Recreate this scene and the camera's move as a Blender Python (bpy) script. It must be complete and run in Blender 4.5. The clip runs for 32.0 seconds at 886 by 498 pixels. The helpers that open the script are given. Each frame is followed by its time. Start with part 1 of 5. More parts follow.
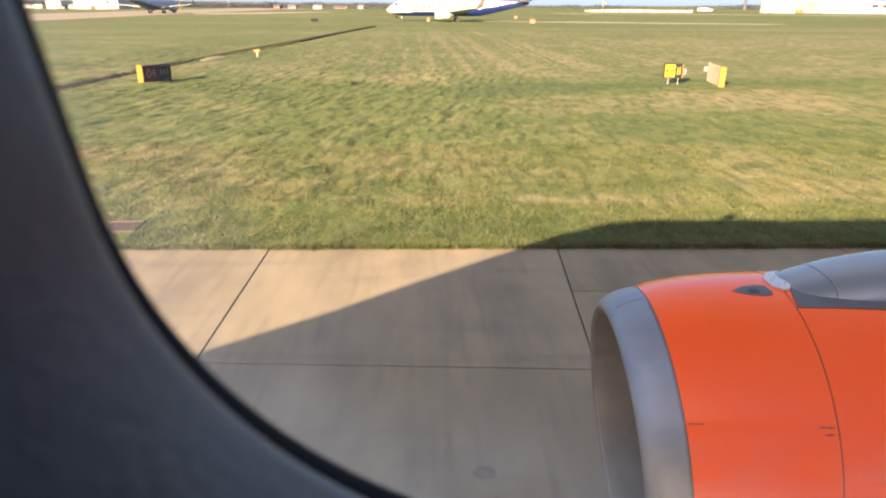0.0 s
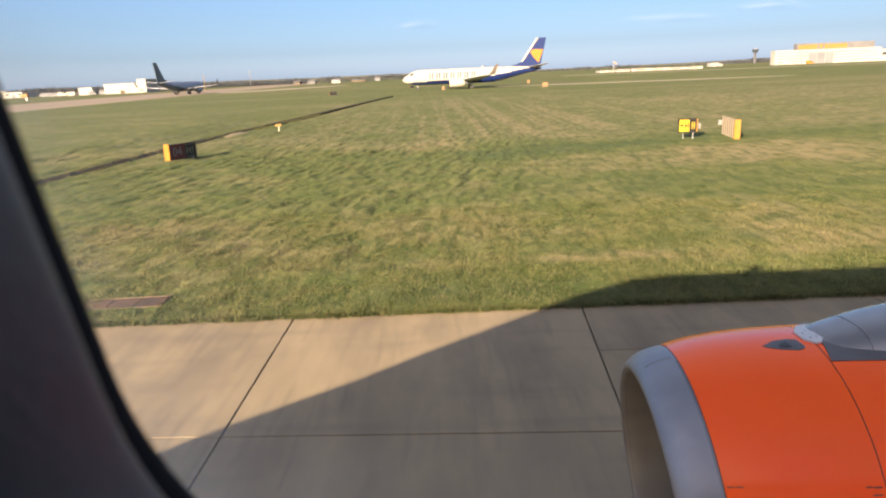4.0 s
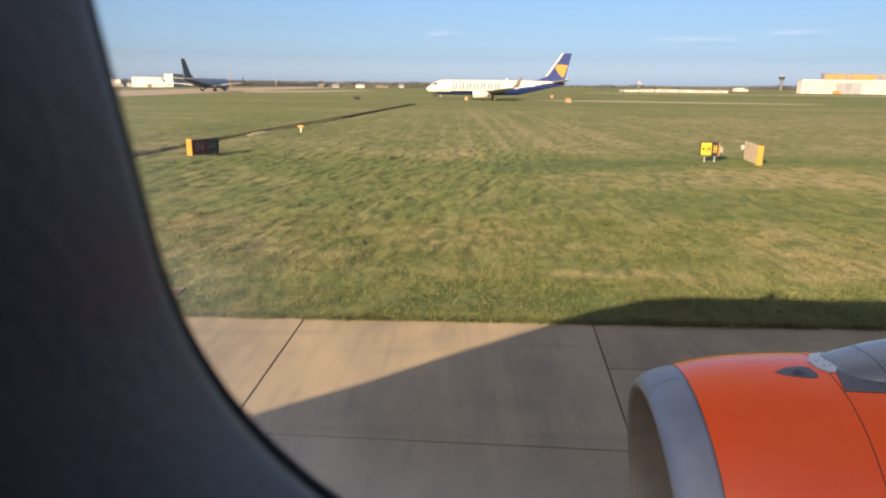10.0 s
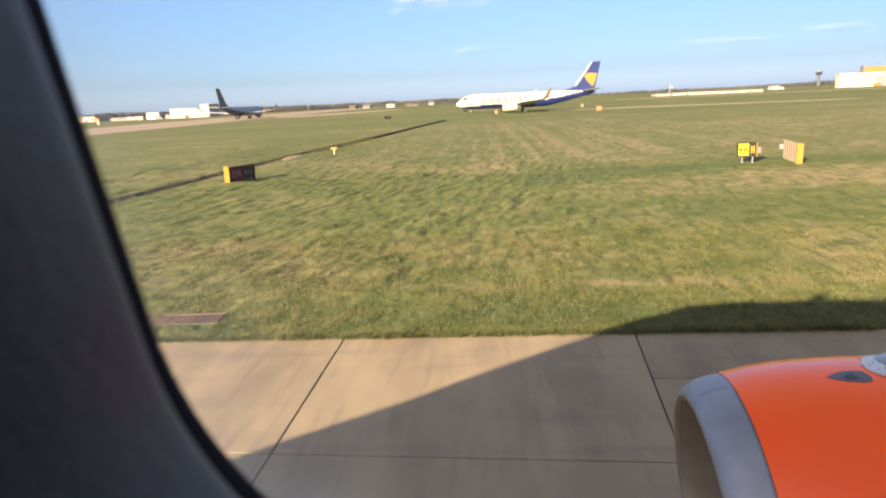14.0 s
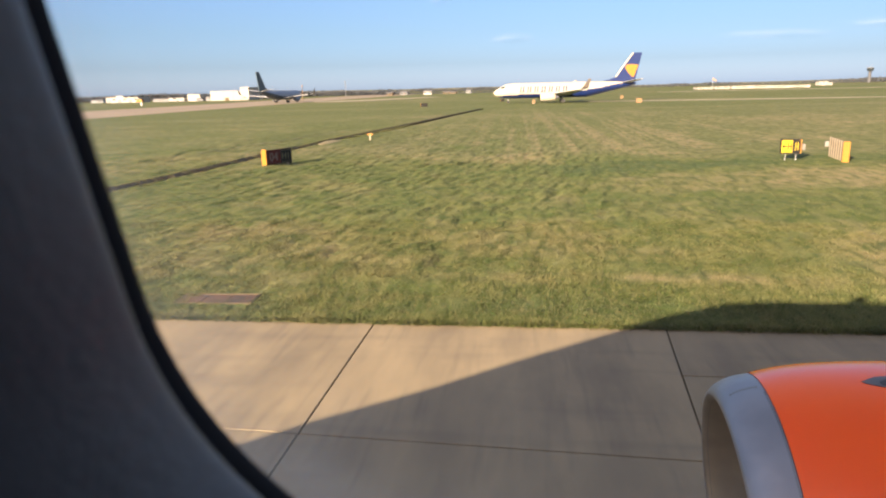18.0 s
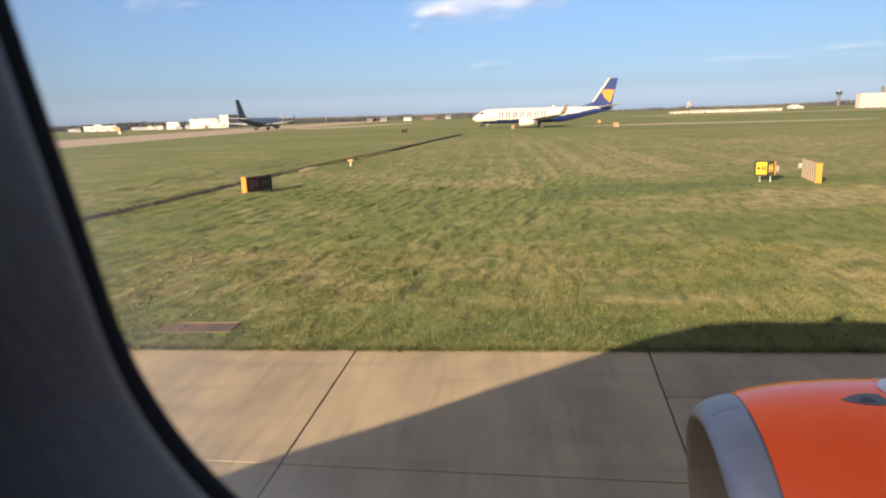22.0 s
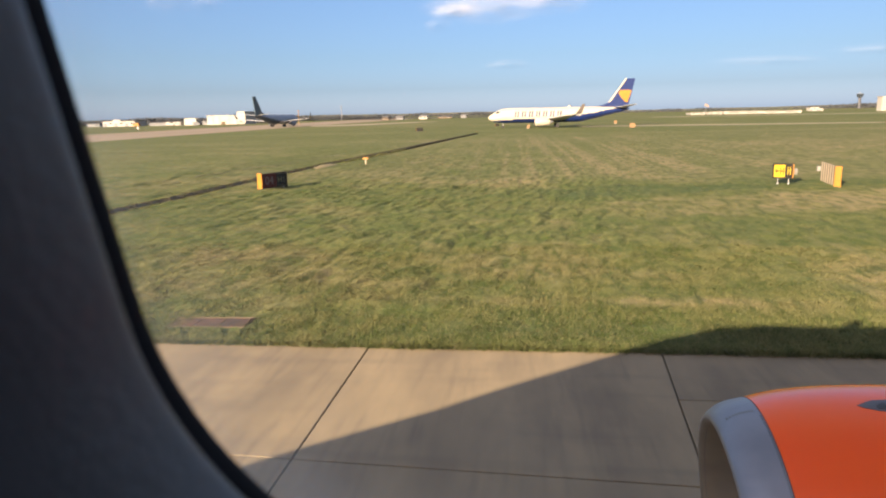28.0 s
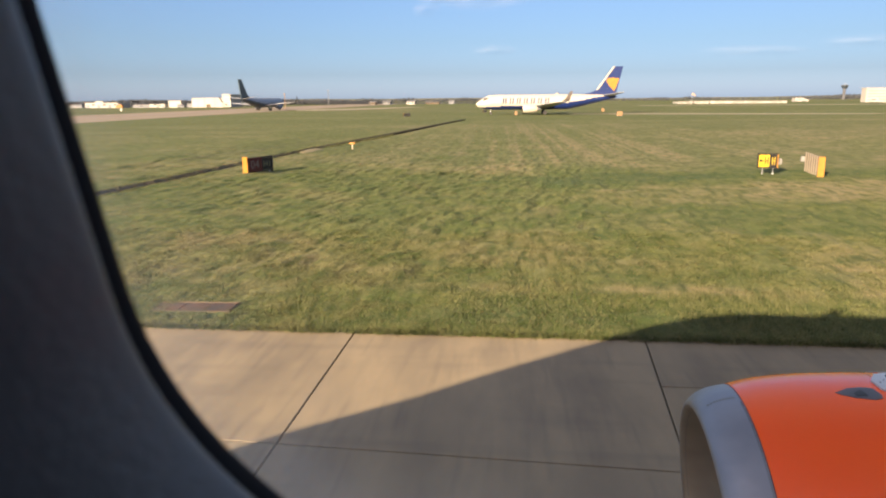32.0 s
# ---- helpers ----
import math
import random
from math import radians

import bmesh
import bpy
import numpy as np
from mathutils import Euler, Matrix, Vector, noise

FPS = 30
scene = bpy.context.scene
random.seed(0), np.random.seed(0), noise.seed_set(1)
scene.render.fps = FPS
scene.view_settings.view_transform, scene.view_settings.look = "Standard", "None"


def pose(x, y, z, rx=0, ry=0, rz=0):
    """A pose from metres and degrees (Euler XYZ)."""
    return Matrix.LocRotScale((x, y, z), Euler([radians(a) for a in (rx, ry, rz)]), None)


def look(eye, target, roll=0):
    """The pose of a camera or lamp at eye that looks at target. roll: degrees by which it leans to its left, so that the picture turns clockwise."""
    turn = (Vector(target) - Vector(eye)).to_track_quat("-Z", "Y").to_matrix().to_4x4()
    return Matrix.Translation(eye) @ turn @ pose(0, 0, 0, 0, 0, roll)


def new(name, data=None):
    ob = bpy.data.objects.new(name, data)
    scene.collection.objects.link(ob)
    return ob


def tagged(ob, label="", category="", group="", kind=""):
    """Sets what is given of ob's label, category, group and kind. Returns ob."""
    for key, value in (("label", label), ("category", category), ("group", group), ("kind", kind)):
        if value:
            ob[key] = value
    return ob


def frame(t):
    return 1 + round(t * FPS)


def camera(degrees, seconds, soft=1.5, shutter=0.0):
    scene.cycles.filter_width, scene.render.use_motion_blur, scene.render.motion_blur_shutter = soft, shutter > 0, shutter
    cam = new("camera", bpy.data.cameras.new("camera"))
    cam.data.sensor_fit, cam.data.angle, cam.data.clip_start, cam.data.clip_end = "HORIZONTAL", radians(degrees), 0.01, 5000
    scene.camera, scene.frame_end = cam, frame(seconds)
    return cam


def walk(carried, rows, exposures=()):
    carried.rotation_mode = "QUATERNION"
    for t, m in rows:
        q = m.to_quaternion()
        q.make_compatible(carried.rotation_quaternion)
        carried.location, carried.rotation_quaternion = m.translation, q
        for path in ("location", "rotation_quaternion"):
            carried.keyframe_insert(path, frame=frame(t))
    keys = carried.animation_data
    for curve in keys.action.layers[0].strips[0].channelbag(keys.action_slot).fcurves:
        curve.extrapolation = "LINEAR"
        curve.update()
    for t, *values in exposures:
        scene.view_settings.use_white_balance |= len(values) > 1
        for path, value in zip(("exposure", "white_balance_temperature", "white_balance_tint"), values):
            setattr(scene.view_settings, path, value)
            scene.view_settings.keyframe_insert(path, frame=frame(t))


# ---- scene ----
cam = camera(66.67, 32.0, soft=2.1)
# seconds, x, y, z, tilt, lean, turn
PATH = [
    (0.0, -0.0220, 0.0405, 4.3356, 70.01, -0.42, -1.63),
    (0.5, -0.0225, 0.0408, 4.3268, 66.82, -2.29, -3.62),
    (1.0, -0.0200, 0.0464, 4.3267, 66.17, -2.86, -4.19),
    (1.5, -0.0234, 0.0428, 4.3284, 66.79, -2.20, -4.02),
    (2.0, -0.0157, 0.0431, 4.3409, 69.14, 0.64, -1.75),
    (2.5, -0.0121, 0.0378, 4.3494, 71.38, 1.66, 1.59),
    (3.0, -0.0096, 0.0310, 4.3554, 73.89, 1.92, 0.37),
    (3.5, -0.0129, 0.0325, 4.3604, 74.94, 2.48, -0.46),
    (5.5, -0.0128, 0.0326, 4.3504, 75.67, 1.25, -0.01),
    (6.0, -0.0130, 0.0323, 4.3502, 75.77, 1.37, 0.48),
    (6.5, -0.0131, 0.0319, 4.3501, 75.84, 1.47, 0.54),
    (7.0, -0.0131, 0.0313, 4.3502, 75.83, 1.39, 0.59),
    (7.5, -0.0126, 0.0306, 4.3499, 75.74, 1.39, 0.48),
    (8.0, -0.0123, 0.0299, 4.3495, 75.73, 1.37, 0.45),
    (8.5, -0.0121, 0.0294, 4.3492, 75.71, 1.44, 0.42),
    (9.0, -0.0122, 0.0291, 4.3489, 75.88, 1.33, 0.44),
    (9.5, -0.0137, 0.0303, 4.3440, 76.30, 0.83, 0.28),
    (10.0, -0.0189, 0.0258, 4.3373, 76.17, -0.63, 1.50),
    (10.5, -0.0216, 0.0282, 4.3306, 76.83, -1.69, -0.25),
    (11.0, -0.0221, 0.0334, 4.3346, 76.10, -0.94, -0.14),
    (11.5, -0.0220, 0.0313, 4.3400, 74.89, 0.87, 4.63),
    (12.0, -0.0191, 0.0287, 4.3372, 76.01, 0.84, 4.35),
    (12.5, -0.0184, 0.0263, 4.3379, 76.49, 0.94, 4.65),
    (13.0, -0.0171, 0.0228, 4.3405, 75.76, 1.72, 6.36),
    (13.5, -0.0162, 0.0194, 4.3435, 76.05, 2.10, 7.01),
    (14.0, -0.0081, 0.0268, 4.3485, 77.48, 2.52, 3.94),
    (14.5, 0.0056, 0.0257, 4.3519, 78.08, 3.16, 6.82),
    (16.5, 0.0084, 0.0151, 4.3487, 79.71, 2.02, 8.96),
    (17.0, 0.0071, 0.0139, 4.3489, 79.61, 1.85, 8.75),
    (17.5, 0.0060, 0.0199, 4.3480, 76.95, 1.33, 7.56),
    (18.0, 0.0057, 0.0203, 4.3480, 76.61, 1.28, 7.04),
    (18.5, 0.0055, 0.0208, 4.3480, 76.60, 1.35, 6.81),
    (19.0, 0.0053, 0.0213, 4.3482, 76.59, 1.37, 6.80),
    (19.5, 0.0051, 0.0216, 4.3480, 76.64, 1.39, 6.57),
    (20.0, 0.0051, 0.0218, 4.3475, 77.34, 1.42, 6.21),
    (20.5, 0.0052, 0.0220, 4.3470, 77.86, 1.57, 6.01),
    (21.0, 0.0052, 0.0225, 4.3464, 78.45, 1.70, 5.49),
    (21.5, 0.0051, 0.0229, 4.3459, 78.55, 1.77, 5.36),
    (22.0, 0.0050, 0.0230, 4.3454, 78.68, 1.72, 5.35),
    (22.5, 0.0050, 0.0228, 4.3452, 78.33, 1.54, 5.67),
    (23.0, 0.0052, 0.0224, 4.3452, 78.30, 1.53, 5.66),
    (23.5, 0.0054, 0.0217, 4.3456, 78.20, 1.41, 5.59),
    (24.0, 0.0056, 0.0211, 4.3462, 78.32, 1.40, 5.62),
    (24.5, 0.0057, 0.0206, 4.3469, 78.29, 1.34, 5.61),
    (25.0, 0.0057, 0.0201, 4.3476, 78.37, 1.34, 5.73),
    (25.5, 0.0058, 0.0198, 4.3481, 78.51, 1.34, 5.62),
    (27.5, 0.0064, 0.0185, 4.3449, 78.60, 1.24, 6.59),
    (28.0, 0.0062, 0.0183, 4.3448, 78.61, 1.15, 6.65),
    (28.5, 0.0059, 0.0181, 4.3452, 78.61, 1.16, 6.58),
    (29.0, 0.0058, 0.0179, 4.3456, 78.75, 1.11, 6.59),
    (29.5, 0.0057, 0.0178, 4.3459, 78.76, 1.09, 6.66),
    (30.0, 0.0058, 0.0177, 4.3458, 78.72, 1.09, 6.59),
    (30.5, 0.0059, 0.0175, 4.3455, 78.81, 1.04, 6.67),
    (31.0, 0.0060, 0.0174, 4.3451, 78.87, 1.03, 6.72),
    (31.5, 0.0061, 0.0173, 4.3447, 78.65, 0.83, 6.44),
    (32.0, 0.0061, 0.0172, 4.3443, 77.43, 0.40, 5.62),
]
cam.data.dof.use_dof = True
cam.data.dof.focus_distance = 14.0
cam.data.dof.aperture_fstop = 14.0
EXPOSURES = [(0.0, 2.42, 8300, 12), (1.0, 2.59, 8300, 12), (2.0, 2.7, 8300, 12), (3.0, 2.15, 8300, 12), (3.5, 2.04, 8300, 12), (6.0, 1.88, 8300, 12), (9.0, 1.93, 8300, 12), (10.0, 1.82, 8300, 12), (11.0, 1.88, 8300, 12), (12.0, 2.16, 8300, 12), (13.5, 2.19, 8300, 12), (14.5, 2.02, 8300, 12), (17.0, 1.85, 8300, 12), (18.0, 2.0, 8300, 12), (19.0, 2.09, 8300, 12), (20.0, 2.05, 8300, 12), (21.5, 1.85, 8300, 12), (23.0, 1.81, 8300, 12), (32.0, 1.81, 8300, 12)]
walk(cam, [(row[0], pose(*row[1:])) for row in PATH], EXPOSURES)

# ---- world and sun ----
SUN_ELEVATION = radians(18.8)
SUN_AZIMUTH = math.atan2(-1.41, -2.57)          # clockwise from +y, where the sun stands
world = bpy.data.worlds.new("world")
scene.world = world
world.use_nodes = True
wn = world.node_tree
sky = wn.nodes.new("ShaderNodeTexSky")
sky.sky_type = "NISHITA"
sky.sun_disc = False
sky.sun_elevation = SUN_ELEVATION
sky.sun_rotation = SUN_AZIMUTH
sky.air_density, sky.dust_density, sky.ozone_density = 1.0, 0.75, 3.0
wn.nodes["Background"].inputs["Strength"].default_value = 0.0556
tint = wn.nodes.new("ShaderNodeMix")
tint.data_type, tint.blend_type = "RGBA", "MULTIPLY"
tint.inputs["Factor"].default_value = 1.0
# tints the sky by height; the unseen part overhead is brightened to light the engine
way, split = wn.nodes.new("ShaderNodeTexCoord"), wn.nodes.new("ShaderNodeSeparateXYZ")
wn.links.new(way.outputs["Generated"], split.inputs[0])
SKY_TINT = [(-0.01, (0.62, 0.86, 1.72, 1)), (0.035, (0.382, 0.525, 0.96, 1)), (0.08, (0.395, 0.53, 0.84, 1)), (0.18, (0.47, 0.615, 0.89, 1)), (0.75, (3.10, 2.15, 1.75, 1))]
below = None
for (low, first), (high, then) in zip(SKY_TINT, SKY_TINT[1:]):
    rise, haze = wn.nodes.new("ShaderNodeMapRange"), wn.nodes.new("ShaderNodeMix")
    rise.inputs["From Min"].default_value, rise.inputs["From Max"].default_value = low, high
    haze.data_type = "RGBA"
    haze.inputs["A"].default_value, haze.inputs["B"].default_value = first, then
    wn.links.new(split.outputs["Z"], rise.inputs["Value"])
    wn.links.new(rise.outputs[0], haze.inputs["Factor"])
    if below:
        wn.links.new(below, haze.inputs["A"])
    below = haze.outputs["Result"]
wn.links.new(below, tint.inputs["B"])
wn.links.new(sky.outputs[0], tint.inputs["A"])
paler, veil = wn.nodes.new("ShaderNodeMapRange"), wn.nodes.new("ShaderNodeVectorMath")
veil.operation = "SCALE"
for socket, value in zip(("From Min", "From Max", "To Min", "To Max"), (-0.6, 0.7, 1.17, 0.89)):
    paler.inputs[socket].default_value = value
wn.links.new(split.outputs["X"], paler.inputs["Value"])
wn.links.new(tint.outputs["Result"], veil.inputs[0])
wn.links.new(paler.outputs[0], veil.inputs["Scale"])
wn.links.new(veil.outputs[0], wn.nodes["Background"].inputs["Color"])
sun = new("sun", bpy.data.lights.new("sun", "SUN"))
sun.data.energy, sun.data.angle, sun.data.color = 5.0, radians(0.53), (1.0, 0.86, 0.735)
sun.matrix_world = look((-1.41 * 40, -2.57 * 40, 40.0), (0, 0, 0))
# daylight that comes in through the cabin's opposite windows
for i in range(3):
    day = new("daylight", bpy.data.lights.new("daylight", "AREA"))
    day.data.shape, day.data.size, day.data.size_y = "RECTANGLE", 0.23, 0.33
    day.data.energy, day.data.color = 0.04, (1.0, 0.97, 0.94)
    day.matrix_world = look((-1.6 + 1.6 * i, -3.34, 4.43), (-0.2, 0.0, 4.35))


# ---- materials ----
def material(name, base, rough=0.6, metal=0.0, second=None, scale=3.0, detail=4.0, mix=(0.4, 0.65), bump=0.0, bump_scale=40.0,
             fine=None, fine_scale=30.0, fine_amount=0.25, coat=0.0, streak=0.0, per_object=0.0, stretch=(1, 1, 1), spec=None):
    """A node material: base colour broken by a slow stain and a fine grain, with relief."""
    m = bpy.data.materials.new(name)
    m.use_nodes = True
    n, l = m.node_tree.nodes, m.node_tree.links
    b = n["Principled BSDF"]
    b.inputs["Roughness"].default_value, b.inputs["Metallic"].default_value = rough, metal
    b.inputs["Coat Weight"].default_value = coat
    b.inputs["Coat Roughness"].default_value = 0.08
    if spec is not None:
        b.inputs["Specular IOR Level"].default_value = spec
    b.inputs["Base Color"].default_value = (*base, 1)
    where = n.new("ShaderNodeTexCoord")
    mapping = n.new("ShaderNodeMapping")
    mapping.inputs["Scale"].default_value = stretch
    l.new(where.outputs["Object"], mapping.inputs["Vector"])
    colour = None
    if second:
        slow = n.new("ShaderNodeTexNoise")
        slow.inputs["Scale"].default_value, slow.inputs["Detail"].default_value = scale, detail
        l.new(mapping.outputs[0], slow.inputs["Vector"])
        ramp = n.new("ShaderNodeMapRange")
        ramp.inputs["From Min"].default_value, ramp.inputs["From Max"].default_value = mix
        l.new(slow.outputs["Fac"], ramp.inputs["Value"])
        blend = n.new("ShaderNodeMix")
        blend.data_type = "RGBA"
        blend.inputs["A"].default_value, blend.inputs["B"].default_value = (*base, 1), (*second, 1)
        l.new(ramp.outputs[0], blend.inputs["Factor"])
        colour = blend.outputs["Result"]
    if fine:
        grain = n.new("ShaderNodeTexNoise")
        grain.inputs["Scale"].default_value, grain.inputs["Detail"].default_value = fine_scale, 5.0
        l.new(mapping.outputs[0], grain.inputs["Vector"])
        ramp2 = n.new("ShaderNodeMapRange")
        ramp2.inputs["From Min"].default_value, ramp2.inputs["From Max"].default_value = 0.35, 0.7
        ramp2.inputs["To Max"].default_value = fine_amount
        l.new(grain.outputs["Fac"], ramp2.inputs["Value"])
        blend2 = n.new("ShaderNodeMix")
        blend2.data_type = "RGBA"
        blend2.inputs["A"].default_value, blend2.inputs["B"].default_value = (*base, 1), (*fine, 1)
        if colour:
            l.new(colour, blend2.inputs["A"])
        l.new(ramp2.outputs[0], blend2.inputs["Factor"])
        colour = blend2.outputs["Result"]
    if streak:
        # dark rubbed streaks, most of them one way
        for turn, squash, lo, hi, amount in ((4, (7.0, 0.5, 1), 0.54, 0.82, streak), (-12, (2.4, 0.5, 1), 0.5, 0.82, streak * 0.7), (30, (0.9, 0.7, 1), 0.5, 0.8, streak * 0.8), (0, (0.25, 2.0, 1), 0.55, 0.8, streak * 0.8)):
            lie, marks, reach, dark = n.new("ShaderNodeMapping"), n.new("ShaderNodeTexNoise"), n.new("ShaderNodeMapRange"), n.new("ShaderNodeMix")
            lie.inputs["Rotation"].default_value, lie.inputs["Scale"].default_value = (0, 0, radians(turn)), squash
            marks.inputs["Scale"].default_value, marks.inputs["Detail"].default_value = 1.0, 5.0
            reach.inputs["From Min"].default_value, reach.inputs["From Max"].default_value, reach.inputs["To Max"].default_value = lo, hi, amount
            dark.data_type = "RGBA"
            dark.inputs["B"].default_value = (0.08, 0.065, 0.05, 1)
            l.new(where.outputs["Object"], lie.inputs["Vector"])
            l.new(lie.outputs[0], marks.inputs["Vector"])
            worn, share = n.new("ShaderNodeTexNoise"), n.new("ShaderNodeMath")
            worn.inputs["Scale"].default_value, worn.inputs["Detail"].default_value = 0.33, 3.0
            share.operation = "MULTIPLY_ADD"
            share.inputs[1].default_value, share.inputs[2].default_value = 0.55, -0.275
            total = n.new("ShaderNodeMath")
            l.new(where.outputs["Object"], worn.inputs["Vector"])
            l.new(worn.outputs["Fac"], share.inputs[0])
            l.new(marks.outputs["Fac"], total.inputs[0])
            l.new(share.outputs[0], total.inputs[1])
            l.new(total.outputs[0], reach.inputs["Value"])
            l.new(reach.outputs[0], dark.inputs["Factor"])
            l.new(colour, dark.inputs["A"])
            colour = dark.outputs["Result"]
    if per_object:
        info = n.new("ShaderNodeObjectInfo")
        shift = n.new("ShaderNodeMapRange")
        shift.inputs["To Min"].default_value, shift.inputs["To Max"].default_value = 1 - per_object, 1 + per_object
        l.new(info.outputs["Random"], shift.inputs["Value"])
        hsv = n.new("ShaderNodeHueSaturation")
        hsv.inputs["Color"].default_value = (*base, 1)
        if colour:
            l.new(colour, hsv.inputs["Color"])
        l.new(shift.outputs[0], hsv.inputs["Value"])
        colour = hsv.outputs["Color"]
    if colour:
        l.new(colour, b.inputs["Base Color"])
    if bump:
        relief = n.new("ShaderNodeTexNoise")
        relief.inputs["Scale"].default_value, relief.inputs["Detail"].default_value = bump_scale, 6.0
        l.new(mapping.outputs[0], relief.inputs["Vector"])
        bn = n.new("ShaderNodeBump")
        bn.inputs["Strength"].default_value, bn.inputs["Distance"].default_value = bump, 0.02
        l.new(relief.outputs["Fac"], bn.inputs["Height"])
        l.new(bn.outputs[0], b.inputs["Normal"])
    return m


def grass_material(name, blades=False):
    """Winter turf: green with straw-coloured patches that lie in mown stripes, and a fine mottle; blades vary one by one."""
    m = bpy.data.materials.new(name)
    m.use_nodes = True
    n, l = m.node_tree.nodes, m.node_tree.links
    b = n["Principled BSDF"]
    b.inputs["Roughness"].default_value = 0.9
    b.inputs["Specular IOR Level"].default_value = 0.15
    geo = n.new("ShaderNodeNewGeometry")

    def noise_at(scale, detail, stretch, lo, hi, turn=0.0):
        mp = n.new("ShaderNodeMapping")
        mp.inputs["Rotation"].default_value = (0, 0, radians(turn))
        mp.inputs["Scale"].default_value = stretch
        l.new(geo.outputs["Position"], mp.inputs["Vector"])
        t = n.new("ShaderNodeTexNoise")
        t.inputs["Scale"].default_value, t.inputs["Detail"].default_value = scale, detail
        l.new(mp.outputs[0], t.inputs["Vector"])
        r = n.new("ShaderNodeMapRange")
        r.interpolation_type = "SMOOTHSTEP"
        r.inputs["From Min"].default_value, r.inputs["From Max"].default_value = lo, hi
        l.new(t.outputs["Fac"], r.inputs["Value"])
        return r.outputs[0]

    def blend(fac, a, c, amount=1.0):
        x = n.new("ShaderNodeMix")
        x.data_type = "RGBA"
        for socket, v in (("A", a), ("B", c)):
            if isinstance(v, tuple):
                x.inputs[socket].default_value = (*v, 1)
            else:
                l.new(v, x.inputs[socket])
        if amount != 1.0:
            mul = n.new("ShaderNodeMath")
            mul.operation = "MULTIPLY"
            mul.inputs[1].default_value = amount
            l.new(fac, mul.inputs[0])
            fac = mul.outputs[0]
        l.new(fac, x.inputs["Factor"])
        return x.outputs["Result"]

    kept = n.new("ShaderNodeAttribute")
    kept.attribute_name = "straw"
    green = blend(noise_at(0.5, 6, (1, 1, 1), 0.3, 0.7), (0.0661, 0.0905, 0.0244), (0.1044, 0.1148, 0.0391))
    deep = n.new("ShaderNodeMapRange")
    deep.inputs["From Min"].default_value, deep.inputs["From Max"].default_value = 0.0, -0.55
    l.new(kept.outputs["Fac"], deep.inputs["Value"])
    straw = blend(deep.outputs[0], blend(kept.outputs["Fac"], green, (0.1931, 0.1618, 0.0835)), (0.0435, 0.0696, 0.0261), 0.75)
    # dark streaks: tufts, and shade painted in along the ridges
    tuft = blend(noise_at(1.7, 7, (1.9, 0.42, 1), 0.46, 0.68, -9), straw, (0.0313, 0.0539, 0.0122), 0.74)
    dry = blend(noise_at(4.6, 6, (1.5, 0.55, 1), 0.50, 0.72, -14), tuft, (0.1783, 0.1583, 0.0731), 0.40)
    # dark green blotches: clumps, and the shading of mounds put into the colour
    clump = blend(noise_at(1.1, 7, (0.9, 1.0, 1), 0.46, 0.66), dry, (0.0383, 0.0609, 0.0148), 0.55)
    fleck = blend(noise_at(26.0, 4, (1, 0.7, 1), 0.50, 0.74), clump, (0.0365, 0.0522, 0.0148), 0.36)
    pale = blend(noise_at(34.0, 3, (1, 0.6, 1), 0.56, 0.76), fleck, (0.2175, 0.1870, 0.0957), 0.34)
    if blades:
        single, pick = n.new("ShaderNodeNewGeometry"), n.new("ShaderNodeMapRange")
        l.new(single.outputs["Random Per Island"], pick.inputs["Value"])
        pick.inputs["From Min"].default_value, pick.inputs["From Max"].default_value = 0.55, 1.0
        lush = n.new("ShaderNodeMapRange")
        l.new(single.outputs["Random Per Island"], lush.inputs["Value"])
        lush.inputs["From Min"].default_value, lush.inputs["From Max"].default_value = 0.40, 0.0
        fleck = blend(lush.outputs[0], blend(pick.outputs[0], clump, (0.2349, 0.2088, 0.1087), 0.6), (0.0348, 0.0557, 0.0130), 0.75)
    else:
        fleck = pale
    l.new(fleck, b.inputs["Base Color"])
    bn = n.new("ShaderNodeBump")
    bn.inputs["Strength"].default_value, bn.inputs["Distance"].default_value = 0.32, 0.05
    l.new(noise_at(11.0, 6, (1, 1, 1), 0.2, 0.8), bn.inputs["Height"])
    l.new(bn.outputs[0], b.inputs["Normal"])
    return m


GRASS, BLADE = grass_material("turf"), grass_material("grass_blades", True)
CONCRETE = material("brushed_concrete", (0.236, 0.185, 0.112), 0.85, second=(0.177, 0.139, 0.086), scale=0.7, detail=7.0, fine=(0.1299, 0.1063, 0.07675), fine_scale=2.4, streak=0.40,
                    fine_amount=0.2, bump=0.10, bump_scale=60.0, per_object=0.05, stretch=(1.6, 0.45, 1))
JOINT = material("joint_filler", (0.022, 0.019, 0.017), 0.9, fine=(0.07, 0.06, 0.05), fine_scale=20)
ASPHALT = material("runway_surface", (0.2067, 0.1597, 0.1096), 0.9, second=(0.1691, 0.1284, 0.0877), scale=0.05, fine=(0.2318, 0.1817, 0.1253), fine_scale=0.6)
EARTH = material("dark_earth", (0.06264, 0.04698, 0.02631), 0.95, second=(0.09396, 0.07517, 0.03758), scale=1.5, fine=(0.0877, 0.07517, 0.03758), fine_scale=9, bump=0.6, bump_scale=8)
BARE = material("bare_soil", (0.1754, 0.1441, 0.07204), 0.95, second=(0.119, 0.1002, 0.05011), scale=2.0, bump=0.5, bump_scale=9)
RUST = material("rusty_plate", (0.07395, 0.03828, 0.02262), 0.85, second=(0.03654, 0.0261, 0.01914), scale=3, fine=(0.1218, 0.07656, 0.04785), fine_scale=24, bump=0.3, per_object=0.3)
